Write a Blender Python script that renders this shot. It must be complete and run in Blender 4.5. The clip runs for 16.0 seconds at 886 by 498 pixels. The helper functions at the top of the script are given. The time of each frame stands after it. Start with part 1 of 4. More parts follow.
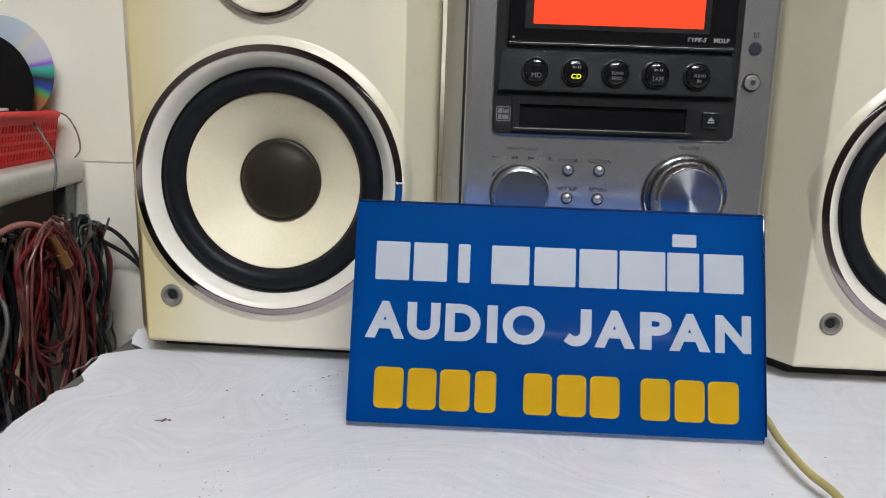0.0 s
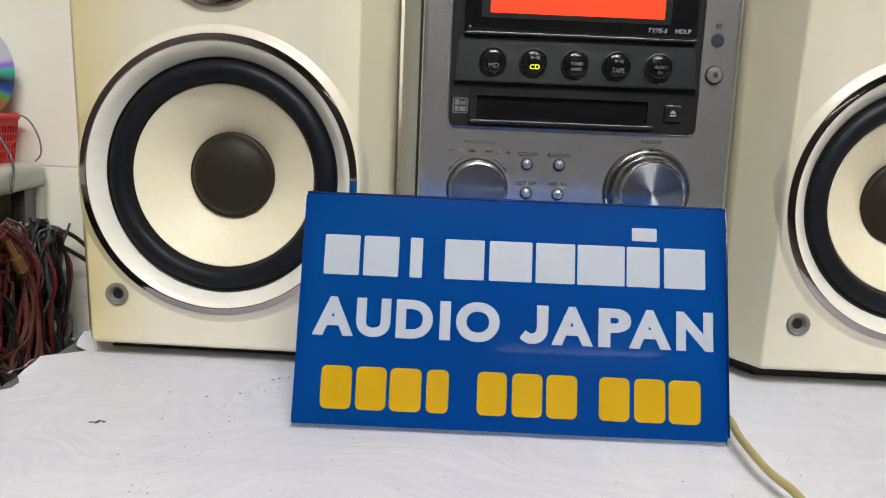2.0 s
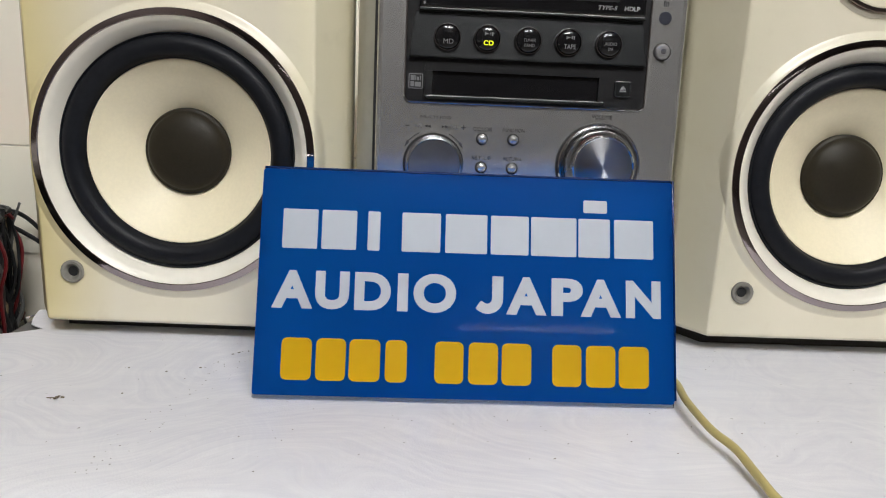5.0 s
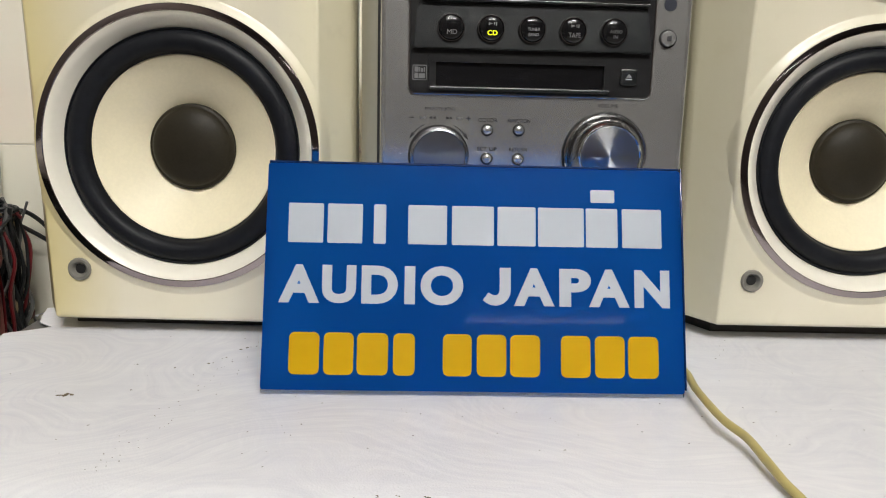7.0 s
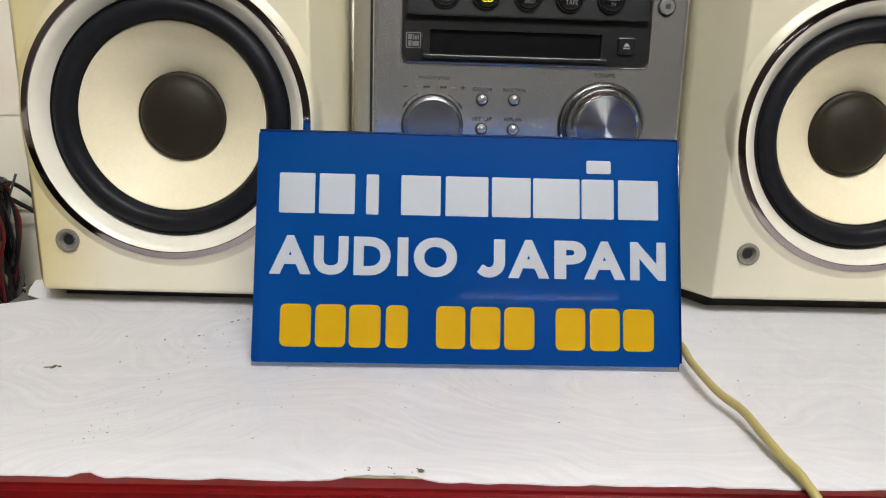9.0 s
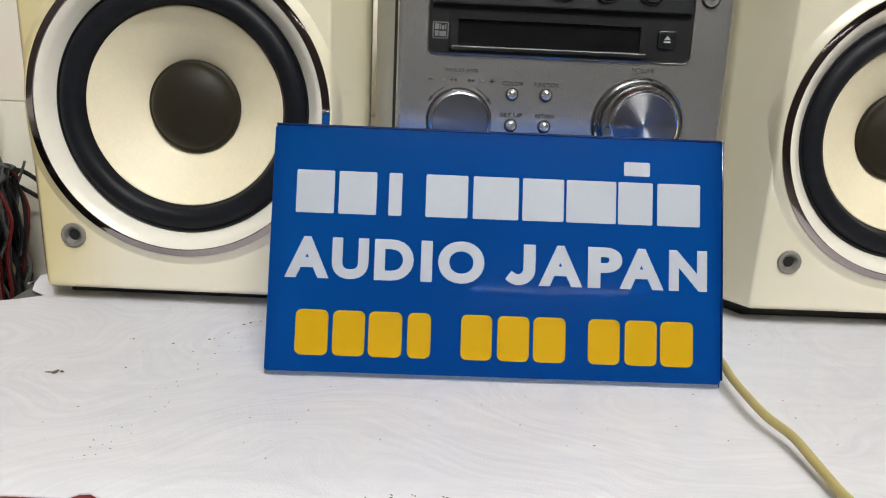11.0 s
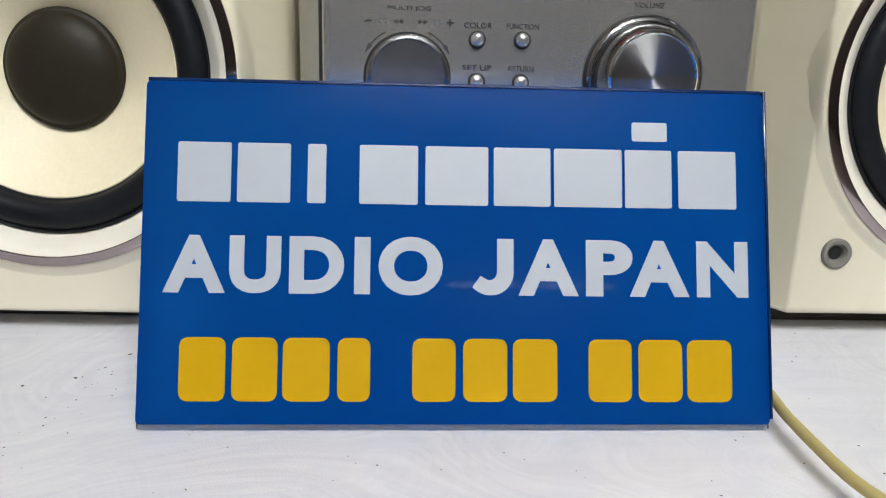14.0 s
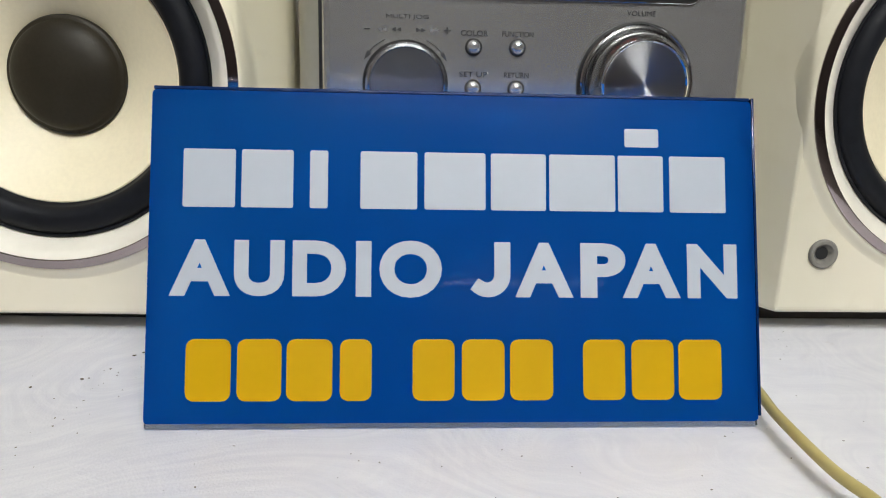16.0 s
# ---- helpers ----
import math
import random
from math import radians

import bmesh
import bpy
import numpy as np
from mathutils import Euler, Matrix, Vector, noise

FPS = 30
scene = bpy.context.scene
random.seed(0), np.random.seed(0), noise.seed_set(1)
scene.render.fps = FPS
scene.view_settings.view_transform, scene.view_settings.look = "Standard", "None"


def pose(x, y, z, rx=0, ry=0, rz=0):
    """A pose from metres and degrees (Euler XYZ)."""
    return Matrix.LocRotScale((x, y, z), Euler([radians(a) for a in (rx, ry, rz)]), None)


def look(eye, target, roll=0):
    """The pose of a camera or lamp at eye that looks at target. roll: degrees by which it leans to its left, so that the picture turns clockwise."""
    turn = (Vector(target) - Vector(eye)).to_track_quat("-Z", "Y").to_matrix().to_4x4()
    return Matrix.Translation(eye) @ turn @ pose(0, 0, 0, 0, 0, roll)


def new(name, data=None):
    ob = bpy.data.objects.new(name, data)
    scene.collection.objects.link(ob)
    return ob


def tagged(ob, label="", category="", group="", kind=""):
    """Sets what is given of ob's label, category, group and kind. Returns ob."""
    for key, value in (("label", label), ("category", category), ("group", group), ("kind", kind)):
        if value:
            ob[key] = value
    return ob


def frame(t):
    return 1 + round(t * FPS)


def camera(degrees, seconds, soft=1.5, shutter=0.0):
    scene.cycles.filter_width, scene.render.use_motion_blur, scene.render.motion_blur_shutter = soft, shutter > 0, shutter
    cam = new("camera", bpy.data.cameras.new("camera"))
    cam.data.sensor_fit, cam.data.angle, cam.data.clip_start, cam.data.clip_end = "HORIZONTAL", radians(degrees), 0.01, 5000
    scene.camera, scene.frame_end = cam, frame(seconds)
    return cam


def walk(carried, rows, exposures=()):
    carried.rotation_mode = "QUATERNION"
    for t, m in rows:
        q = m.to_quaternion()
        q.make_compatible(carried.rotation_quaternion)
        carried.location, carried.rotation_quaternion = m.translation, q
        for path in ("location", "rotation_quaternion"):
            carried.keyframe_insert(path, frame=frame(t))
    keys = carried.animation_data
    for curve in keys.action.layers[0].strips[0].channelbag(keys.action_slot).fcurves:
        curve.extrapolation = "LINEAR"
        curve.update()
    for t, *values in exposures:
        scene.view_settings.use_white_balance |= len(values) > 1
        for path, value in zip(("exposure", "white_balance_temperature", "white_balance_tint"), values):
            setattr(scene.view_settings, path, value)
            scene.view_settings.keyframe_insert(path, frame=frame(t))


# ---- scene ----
# camera and its walk: seconds, eye, yaw, pitch, roll
cam = camera(59.74, 16.0, 1.1)
ROWS = [
    (0.0, 0.0115, -0.0047, 0.9085, 0.45, -10.28, 2.02),
    (0.2, 0.0237, 0.0163, 0.9038, 0.54, -9.52, 1.67),
    (0.5, 0.0299, 0.034, 0.898, -0.04, -10.33, 1.65),
    (0.8, 0.0332, 0.0371, 0.8837, -0.04, -10.67, 1.13),
    (1.0, 0.0303, 0.031, 0.8867, -0.48, -11.23, 1.01),
    (1.2, 0.0296, 0.023, 0.8916, -0.28, -10.43, 1.22),
    (1.5, 0.0217, 0.0129, 0.9003, -0.9, -9.96, 2.13),
    (2.0, 0.0283, 0.0087, 0.8945, -0.64, -8.9, 2.35),
    (2.2, 0.0297, 0.0081, 0.8913, -0.73, -9.14, 2.16),
    (2.5, 0.031, 0.0022, 0.8971, -1.02, -9.2, 2.11),
    (3.0, 0.0289, -0.0033, 0.9015, -2.18, -8.12, 2.21),
    (3.2, 0.0286, -0.0061, 0.9013, -2.55, -7.44, 2.31),
    (3.5, 0.028, -0.0086, 0.9045, -3.1, -7.65, 2.52),
    (4.0, 0.0267, -0.0131, 0.9037, -3.85, -7.39, 2.68),
    (4.5, 0.0298, -0.0057, 0.8962, -4.08, -8.32, 2.48),
    (5.0, 0.029, 0.0002, 0.8925, -3.82, -10.28, 2.35),
    (7.5, 0.0304, 0.0023, 0.8912, -3.21, -10.83, 0.99),
    (7.8, 0.0322, 0.0039, 0.8855, -3.22, -10.67, 0.74),
    (8.0, 0.0303, 0.0065, 0.8881, -3.37, -11.37, 0.89),
    (10.5, 0.0307, 0.0075, 0.8849, -3.5, -12.83, 2.32),
    (10.7, 0.0272, 0.0106, 0.882, -3.46, -12.47, 2.39),
    (11.0, 0.0242, 0.0313, 0.8891, -2.99, -13.28, 2.53),
    (11.2, 0.0248, 0.0524, 0.8939, -2.48, -13.33, 2.2),
    (11.5, 0.0312, 0.0834, 0.886, -2.25, -13.76, 1.57),
    (11.7, 0.0266, 0.1069, 0.876, -2.8, -13.72, 1.65),
    (12.0, 0.0259, 0.129, 0.8753, -2.97, -14.41, 1.45),
    (12.2, 0.0288, 0.1359, 0.8733, -3.07, -14.18, 1.74),
    (12.5, 0.0353, 0.1349, 0.8795, -3.49, -14.6, 1.13),
    (13.0, 0.0416, 0.1329, 0.8717, -3.95, -13.98, 1.44),
    (13.2, 0.041, 0.1347, 0.869, -3.85, -14.15, 1.96),
    (13.5, 0.0412, 0.1322, 0.8715, -4.01, -14.15, 1.6),
    (14.0, 0.0419, 0.1271, 0.8672, -4.5, -13.47, 1.45),
    (14.5, 0.0414, 0.1258, 0.868, -4.62, -13.57, 1.18),
    (15.0, 0.0395, 0.1218, 0.8718, -4.83, -13.63, 1.29),
    (15.5, 0.0423, 0.1201, 0.8692, -4.96, -13.43, 1.31),
    (16.0, 0.0389, 0.1204, 0.8709, -5.13, -13.65, 1.41),
]


def aim(x, y, z, yaw, pitch, roll):
    a, b = radians(yaw), radians(pitch)
    way = Vector((-math.sin(a) * math.cos(b), math.cos(a) * math.cos(b), math.sin(b)))
    return look((x, y, z), Vector((x, y, z)) + way, roll)


walk(cam, [(r[0], aim(*r[1:])) for r in ROWS],
     [(0.0, -0.20, 6200, 9.5), (0.5, -0.07, 6200, 9.5), (1.5, -0.05, 6450, 9.5), (2.5, -0.07, 6300, 9.5), (4.0, -0.07, 6050, 10), (5.0, -0.16, 6450, 9.5), (7.5, -0.07, 6700, 8), (10.5, -0.08, 6650, 8), (12.0, 0.02, 6300, 8), (16.0, -0.04, 6450, 7.5)])

# world: a closed room, so only a faint ambient
world = bpy.data.worlds.new("world")
scene.world = world
world.use_nodes = True
world.node_tree.nodes["Background"].inputs[0].default_value = (0.9, 0.95, 1.0, 1)
world.node_tree.nodes["Background"].inputs[1].default_value = 0.05
TUBE = 278.0


# ---- materials ----
def nodes_of(name):
    m = bpy.data.materials.new(name)
    m.use_nodes = True
    nt = m.node_tree
    return m, nt, nt.nodes["Principled BSDF"]


def put(nt, kind, **sets):
    n = nt.nodes.new(kind)
    for k, v in sets.items():
        if k in n.inputs:
            n.inputs[k].default_value = v
    return n


def coords(nt, scale=(1, 1, 1)):
    tc = nt.nodes.new("ShaderNodeTexCoord")
    mp = nt.nodes.new("ShaderNodeMapping")
    mp.inputs["Scale"].default_value = scale
    nt.links.new(tc.outputs["Object"], mp.inputs["Vector"])
    return mp.outputs["Vector"]


def noise_at(nt, vec, scale, detail=3.0, rough=0.55):
    n = put(nt, "ShaderNodeTexNoise", Scale=scale, Detail=detail, Roughness=rough)
    nt.links.new(vec, n.inputs["Vector"])
    return n.outputs["Fac"]


def ramp(nt, fac, stops):
    r = nt.nodes.new("ShaderNodeValToRGB")
    el = r.color_ramp.elements
    while len(el) < len(stops):
        el.new(0.5)
    for e, (p, c) in zip(el, stops):
        e.position, e.color = p, (*c, 1) if len(c) == 3 else c
    nt.links.new(fac, r.inputs["Fac"])
    return r.outputs["Color"]


def mixed(nt, fac, a, b, how="MIX"):
    m = nt.nodes.new("ShaderNodeMix")
    m.data_type, m.blend_type = "RGBA", how
    for sock, v in ((m.inputs["Factor"], fac), (m.inputs["A"], a), (m.inputs["B"], b)):
        if hasattr(v, "is_output"):
            nt.links.new(v, sock)
        else:
            sock.default_value = v if isinstance(v, (int, float)) else (*v[:3], 1)
    return m.outputs["Result"]


def bumped(nt, bsdf, height, strength, distance=0.001):
    b = put(nt, "ShaderNodeBump", Strength=strength, Distance=distance)
    nt.links.new(height, b.inputs["Height"])
    nt.links.new(b.outputs["Normal"], bsdf.inputs["Normal"])
    return b


def surface(name, base, rough, metal=0.0, vary=0.08, big=6.0, fine=220.0, bump=0.05, spec=0.5, coat=0.0, wear=0.06):
    """A plain real surface: tone that drifts at two scales, uneven gloss and fine relief."""
    m, nt, b = nodes_of(name)
    v = coords(nt)
    n1, n2 = noise_at(nt, v, big, 4), noise_at(nt, v, fine, 3)
    dark = tuple(c * (1 - 2 * vary) for c in base)
    lite = tuple(min(1, c * (1 + vary)) for c in base)
    c1 = ramp(nt, n1, [(0.3, dark), (0.7, lite)])
    c2 = mixed(nt, 0.25, c1, ramp(nt, n2, [(0.35, dark), (0.65, lite)]))
    nt.links.new(c2, b.inputs["Base Color"])
    mr = put(nt, "ShaderNodeMapRange")
    mr.inputs["To Min"].default_value, mr.inputs["To Max"].default_value = max(0.02, rough - wear), min(1, rough + wear)
    nt.links.new(noise_at(nt, v, big * 9, 5), mr.inputs["Value"])
    nt.links.new(mr.outputs["Result"], b.inputs["Roughness"])
    b.inputs["Metallic"].default_value = metal
    b.inputs["Specular IOR Level"].default_value = spec
    b.inputs["Coat Weight"].default_value = coat
    b.inputs["Coat Roughness"].default_value = 0.025
    if bump:
        bumped(nt, b, n2, bump, 0.0006)
    return m


def cream_shell(name, side_tone):
    """Off-white lacquer; the left side takes a given tone, yellowed on the aged speaker."""
    m, nt, b = nodes_of(name)
    v = coords(nt)
    sep = nt.nodes.new("ShaderNodeSeparateXYZ")
    nt.links.new(v, sep.inputs[0])
    n = noise_at(nt, v, 9, 4)
    add = nt.nodes.new("ShaderNodeMath")
    add.operation = "MULTIPLY_ADD"
    add.inputs[1].default_value = 0.03
    nt.links.new(n, add.inputs[0])
    nt.links.new(sep.outputs["X"], add.inputs[2])
    mr = put(nt, "ShaderNodeMapRange")
    mr.inputs["From Min"].default_value, mr.inputs["From Max"].default_value = -0.074, -0.024
    nt.links.new(add.outputs[0], mr.inputs["Value"])
    c = mixed(nt, mr.outputs["Result"], side_tone, (0.745, 0.69, 0.545))
    # +x cheek: slight yellowing, plus a lighter colour for the lamp light on it
    lit_cheek = put(nt, "ShaderNodeMapRange")
    lit_cheek.inputs["From Min"].default_value, lit_cheek.inputs["From Max"].default_value = 0.072, 0.090
    nt.links.new(add.outputs[0], lit_cheek.inputs["Value"])
    c = mixed(nt, lit_cheek.outputs["Result"], c, (0.82, 0.76, 0.56))
    c = mixed(nt, ramp(nt, noise_at(nt, v, 60, 4), [(0.55, (0, 0, 0)), (0.8, (0.25, 0.25, 0.25))]), c, (0.55, 0.49, 0.33))
    nt.links.new(c, b.inputs["Base Color"])
    b.inputs["Roughness"].default_value = 0.3
    b.inputs["Coat Weight"].default_value = 0.4
    b.inputs["Coat Roughness"].default_value = 0.12
    bumped(nt, b, noise_at(nt, v, 350, 2), 0.03, 0.0004)
    return m


def vinyl_sheet():
    """White wood-look vinyl: embossed lines and swirling grain with a pale lilac tone."""
    m, nt, b = nodes_of("white_wood_vinyl")
    v = coords(nt)
    warp = put(nt, "ShaderNodeTexNoise", Scale=9.0, Detail=3.0, Roughness=0.5)
    nt.links.new(v, warp.inputs["Vector"])
    wob = nt.nodes.new("ShaderNodeVectorMath")
    wob.operation = "MULTIPLY_ADD"
    wob.inputs[1].default_value = (0.09, 0.09, 0.0)
    nt.links.new(warp.outputs["Color"], wob.inputs[0])
    nt.links.new(v, wob.inputs[2])
    vor = put(nt, "ShaderNodeTexVoronoi", Scale=13.0, Randomness=1.0)
    nt.links.new(wob.outputs[0], vor.inputs["Vector"])
    rise = nt.nodes.new("ShaderNodeMath")
    rise.operation = "MULTIPLY"
    rise.inputs[1].default_value = 42.0
    nt.links.new(vor.outputs["Distance"], rise.inputs[0])
    flat = nt.nodes.new("ShaderNodeSeparateXYZ")
    nt.links.new(coords(nt, (26, 26, 1)), flat.inputs[0])
    plume = nt.nodes.new("ShaderNodeCombineXYZ")
    nt.links.new(rise.outputs[0], plume.inputs[0])
    nt.links.new(flat.outputs["X"], plume.inputs[1])
    nt.links.new(flat.outputs["Y"], plume.inputs[2])
    feather = ramp(nt, noise_at(nt, plume.outputs[0], 1.0, 2, 0.5), [(0.28, (0, 0, 0)), (0.72, (1, 1, 1))])
    patch = noise_at(nt, v, 30, 3)
    wide = put(nt, "ShaderNodeTexNoise", Scale=6.5, Detail=2.0, Roughness=0.45)
    nt.links.new(v, wide.inputs["Vector"])
    bent = nt.nodes.new("ShaderNodeVectorMath")
    bent.operation = "MULTIPLY_ADD"
    bent.inputs[1].default_value = (0.5, 0.5, 0.0)
    nt.links.new(wide.outputs["Color"], bent.inputs[0])
    nt.links.new(v, bent.inputs[2])
    long = nt.nodes.new("ShaderNodeMapping")
    long.inputs["Scale"].default_value = (5, 34, 1)
    nt.links.new(bent.outputs[0], long.inputs["Vector"])
    brush = noise_at(nt, long.outputs["Vector"], 4.0, 6, 0.62)
    mask = ramp(nt, noise_at(nt, v, 15.0, 3), [(0.46, (0, 0, 0)), (0.58, (1, 1, 1))])
    lines = ramp(nt, noise_at(nt, coords(nt, (1.5, 130, 1)), 3.0, 3, 0.6), [(0.35, (0, 0, 0)), (0.65, (1, 1, 1))])
    faint = ramp(nt, lines, [(0.0, (0.42, 0.42, 0.42)), (1.0, (0.58, 0.58, 0.58))])
    grain = mixed(nt, mask, faint, feather)
    streak = noise_at(nt, coords(nt, (1.6, 34, 1)), 4.0, 6, 0.65)
    tone = ramp(nt, noise_at(nt, v, 5, 6, 0.62), [(0.3, (0.60, 0.605, 0.675)), (0.5, (0.705, 0.71, 0.765)), (0.68, (0.82, 0.82, 0.85))])
    tone = mixed(nt, 0.28, tone, ramp(nt, streak, [(0.34, (0.67, 0.67, 0.735)), (0.52, (0.78, 0.78, 0.815)), (0.68, (0.87, 0.87, 0.88))]))
    tone = mixed(nt, 0.24, tone, ramp(nt, brush, [(0.36, (0.60, 0.60, 0.675)), (0.5, (0.755, 0.755, 0.79)), (0.62, (0.90, 0.90, 0.91))]))
    tone = mixed(nt, 0.10, tone, ramp(nt, grain, [(0.4, (0.74, 0.74, 0.78)), (0.9, (0.96, 0.96, 0.965))]))
    dirt = ramp(nt, noise_at(nt, v, 26, 8, 0.72), [(0.66, (0, 0, 0)), (0.78, (0.5, 0.5, 0.5))])
    tone = mixed(nt, dirt, tone, (0.36, 0.31, 0.24))
    nt.links.new(tone, b.inputs["Base Color"])
    rr = ramp(nt, grain, [(0.2, (0.40, 0.40, 0.40)), (0.85, (0.29, 0.29, 0.29))])
    nt.links.new(rr, b.inputs["Roughness"])
    b.inputs["Specular IOR Level"].default_value = 0.45
    b1 = bumped(nt, b, mixed(nt, ramp(nt, patch, [(0.42, (0, 0, 0)), (0.6, (1, 1, 1))]), brush, grain), 0.08, 0.0006)
    b2 = put(nt, "ShaderNodeBump", Strength=0.4, Distance=0.0005)
    nt.links.new(noise_at(nt, v, 1100, 2), b2.inputs["Height"])
    nt.links.new(b1.outputs["Normal"], b2.inputs["Normal"])
    nt.links.new(b2.outputs["Normal"], b.inputs["Normal"])
    return m


def spun_metal():
    m, nt, b = nodes_of("spun_aluminium")
    b.inputs["Base Color"].default_value = (0.56, 0.565, 0.57, 1)
    b.inputs["Metallic"].default_value = 1.0
    b.inputs["Roughness"].default_value = 0.3
    b.inputs["Anisotropic"].default_value = 0.95
    b.inputs["Anisotropic Rotation"].default_value = 0.25
    tg = nt.nodes.new("ShaderNodeTangent")
    tg.direction_type, tg.axis = "RADIAL", "Y"
    nt.links.new(tg.outputs[0], b.inputs["Tangent"])
    return m


def glow(name, colour, strength):
    m, nt, b = nodes_of(name)
    b.inputs["Base Color"].default_value = (*[c * 0.3 for c in colour], 1)
    b.inputs["Emission Color"].default_value = (*colour, 1)
    b.inputs["Emission Strength"].default_value = strength
    b.inputs["Roughness"].default_value = 0.25
    return m


def disc_face():
    """The data side of a disc: its reflections and rainbow sheen painted as dark and coloured sectors."""
    m, nt, b = nodes_of("painted_sheen_disc")
    v = coords(nt)
    v.node.inputs["Location"].default_value = (0, 0, -0.06)
    sep = nt.nodes.new("ShaderNodeSeparateXYZ")
    nt.links.new(v, sep.inputs[0])
    at = nt.nodes.new("ShaderNodeMath")
    at.operation = "ARCTAN2"
    nt.links.new(sep.outputs["Z"], at.inputs[0])
    nt.links.new(sep.outputs["X"], at.inputs[1])
    mr = put(nt, "ShaderNodeMapRange")
    mr.inputs["From Min"].default_value, mr.inputs["From Max"].default_value = -1.0, 1.6
    nt.links.new(at.outputs[0], mr.inputs["Value"])
    # sheen put into the base colour: rainbow bands, then a pale silver reflection
    c = ramp(nt, mr.outputs["Result"], [(0.0, (0.1, 0.08, 0.08)), (0.16, (0.5, 0.2, 0.08)), (0.21, (0.15, 0.5, 0.1)), (0.26, (0.05, 0.1, 0.5)), (0.33, (0.05, 0.05, 0.08)),
                                       (0.42, (0.1, 0.7, 0.5)), (0.455, (0.4, 0.15, 0.9)), (0.5, (0.75, 0.75, 0.86)), (0.62, (0.78, 0.80, 0.88)), (0.68, (0.88, 0.84, 0.72)), (0.8, (0.66, 0.78, 0.88)), (1.0, (0.62, 0.74, 0.84))])
    nt.links.new(c, b.inputs["Base Color"])
    b.inputs["Metallic"].default_value = 0.25
    b.inputs["Roughness"].default_value = 0.2
    return m


def tile_glaze():
    m, nt, b = nodes_of("white_wall_tile")
    v = coords(nt)
    info = nt.nodes.new("ShaderNodeObjectInfo")
    c = ramp(nt, info.outputs["Random"], [(0.0, (0.89, 0.86, 0.73)), (1.0, (0.91, 0.88, 0.76))])
    c = mixed(nt, 0.3, c, ramp(nt, noise_at(nt, v, 5, 5), [(0.3, (0.83, 0.80, 0.68)), (0.7, (0.91, 0.88, 0.77))]))
    nt.links.new(c, b.inputs["Base Color"])
    b.inputs["Roughness"].default_value = 0.25
    bumped(nt, b, noise_at(nt, v, 18, 2), 0.06, 0.002)
    return m


CREAM_AGED = cream_shell("aged_cream_lacquer", (0.64, 0.54, 0.245))
# here the given tone is only a little darker towards the left side
CREAM_PLAIN = cream_shell("cream_lacquer", (0.64, 0.60, 0.455))
SHEET = vinyl_sheet()
SPUN = spun_metal()
TILE = tile_glaze()
DISC = disc_face()
WHITE_RING = surface("white_satin_plastic", (0.84, 0.80, 0.69), 0.3, vary=0.03, bump=0.02)
RING_CHROME = surface("tinted_chrome_ring", (0.40, 0.345, 0.345), 0.08, metal=1.0, vary=0.05, bump=0.0, wear=0.04)
CHROME = surface("chrome_trim", (0.78, 0.78, 0.80), 0.08, metal=1.0, vary=0.03, bump=0.0, wear=0.04)
BROWN_CHROME = surface("dark_chrome_trim", (0.28, 0.23, 0.22), 0.1, metal=1.0, vary=0.1, bump=0.0, wear=0.04)
RUBBER = surface("black_rubber", (0.010, 0.011, 0.014), 0.45, vary=0.2, big=30, bump=0.1, spec=0.15)
CONE = surface("off_white_cone", (0.87, 0.785, 0.565), 0.5, vary=0.05, big=14, fine=500, bump=0.08)
CAP = surface("dark_grey_dust_cap", (0.025, 0.021, 0.014), 0.46, vary=0.15, big=20, fine=700, bump=0.12, spec=0.15)
CHAMPAGNE = surface("champagne_plastic", (0.74, 0.68, 0.54), 0.34, metal=0.15, vary=0.06, bump=0.0)
GOLD = surface("dull_gold_horn", (0.42, 0.37, 0.26), 0.3, metal=0.6, vary=0.1, bump=0.0)
# near-black brown that puts the shade below the loudspeakers into colour
SHADOW_BASE = surface("shadow_gap_brown", (0.035, 0.03, 0.024), 0.6, vary=0.1, bump=0.05)
PEG_GREY = surface("grey_rubber_peg", (0.19, 0.18, 0.155), 0.5, vary=0.12, big=60, bump=0.1)
HOLE = surface("black_recess", (0.006, 0.006, 0.006), 0.6, vary=0.1, bump=0.0)
SILVER = surface("silver_metallic_paint", (0.53, 0.525, 0.515), 0.27, metal=0.8, vary=0.02, big=5, fine=1400, bump=0.0, wear=0.01)
SIDE = surface("grey_cream_side_panel", (0.37, 0.355, 0.285), 0.42, vary=0.06, bump=0.05)
BLACK_GLOSS = surface("glossy_black_plastic", (0.008, 0.008, 0.009), 0.12, vary=0.2, bump=0.0)
BLACK_SATIN = surface("satin_black_plastic", (0.014, 0.014, 0.015), 0.32, vary=0.2, bump=0.04)
CHARCOAL = surface("charcoal_plastic", (0.012, 0.0135, 0.0145), 0.24, vary=0.1, bump=0.03)
GREY_PRINT = surface("dark_grey_print", (0.045, 0.045, 0.05), 0.5, vary=0.1, bump=0.0)
PALE_PRINT = surface("pale_grey_print", (0.30, 0.30, 0.31), 0.5, vary=0.1, bump=0.0)
MID_PRINT = surface("faded_grey_print", (0.18, 0.18, 0.185), 0.5, vary=0.1, bump=0.0)
JOG_FACE = surface("brushed_grey_metal", (0.31, 0.315, 0.33), 0.30, metal=0.95, vary=0.04, bump=0.0, wear=0.04)
DARK_KNOB = surface("dark_satin_metal", (0.42, 0.42, 0.41), 0.26, metal=1.0, vary=0.05, bump=0.0)
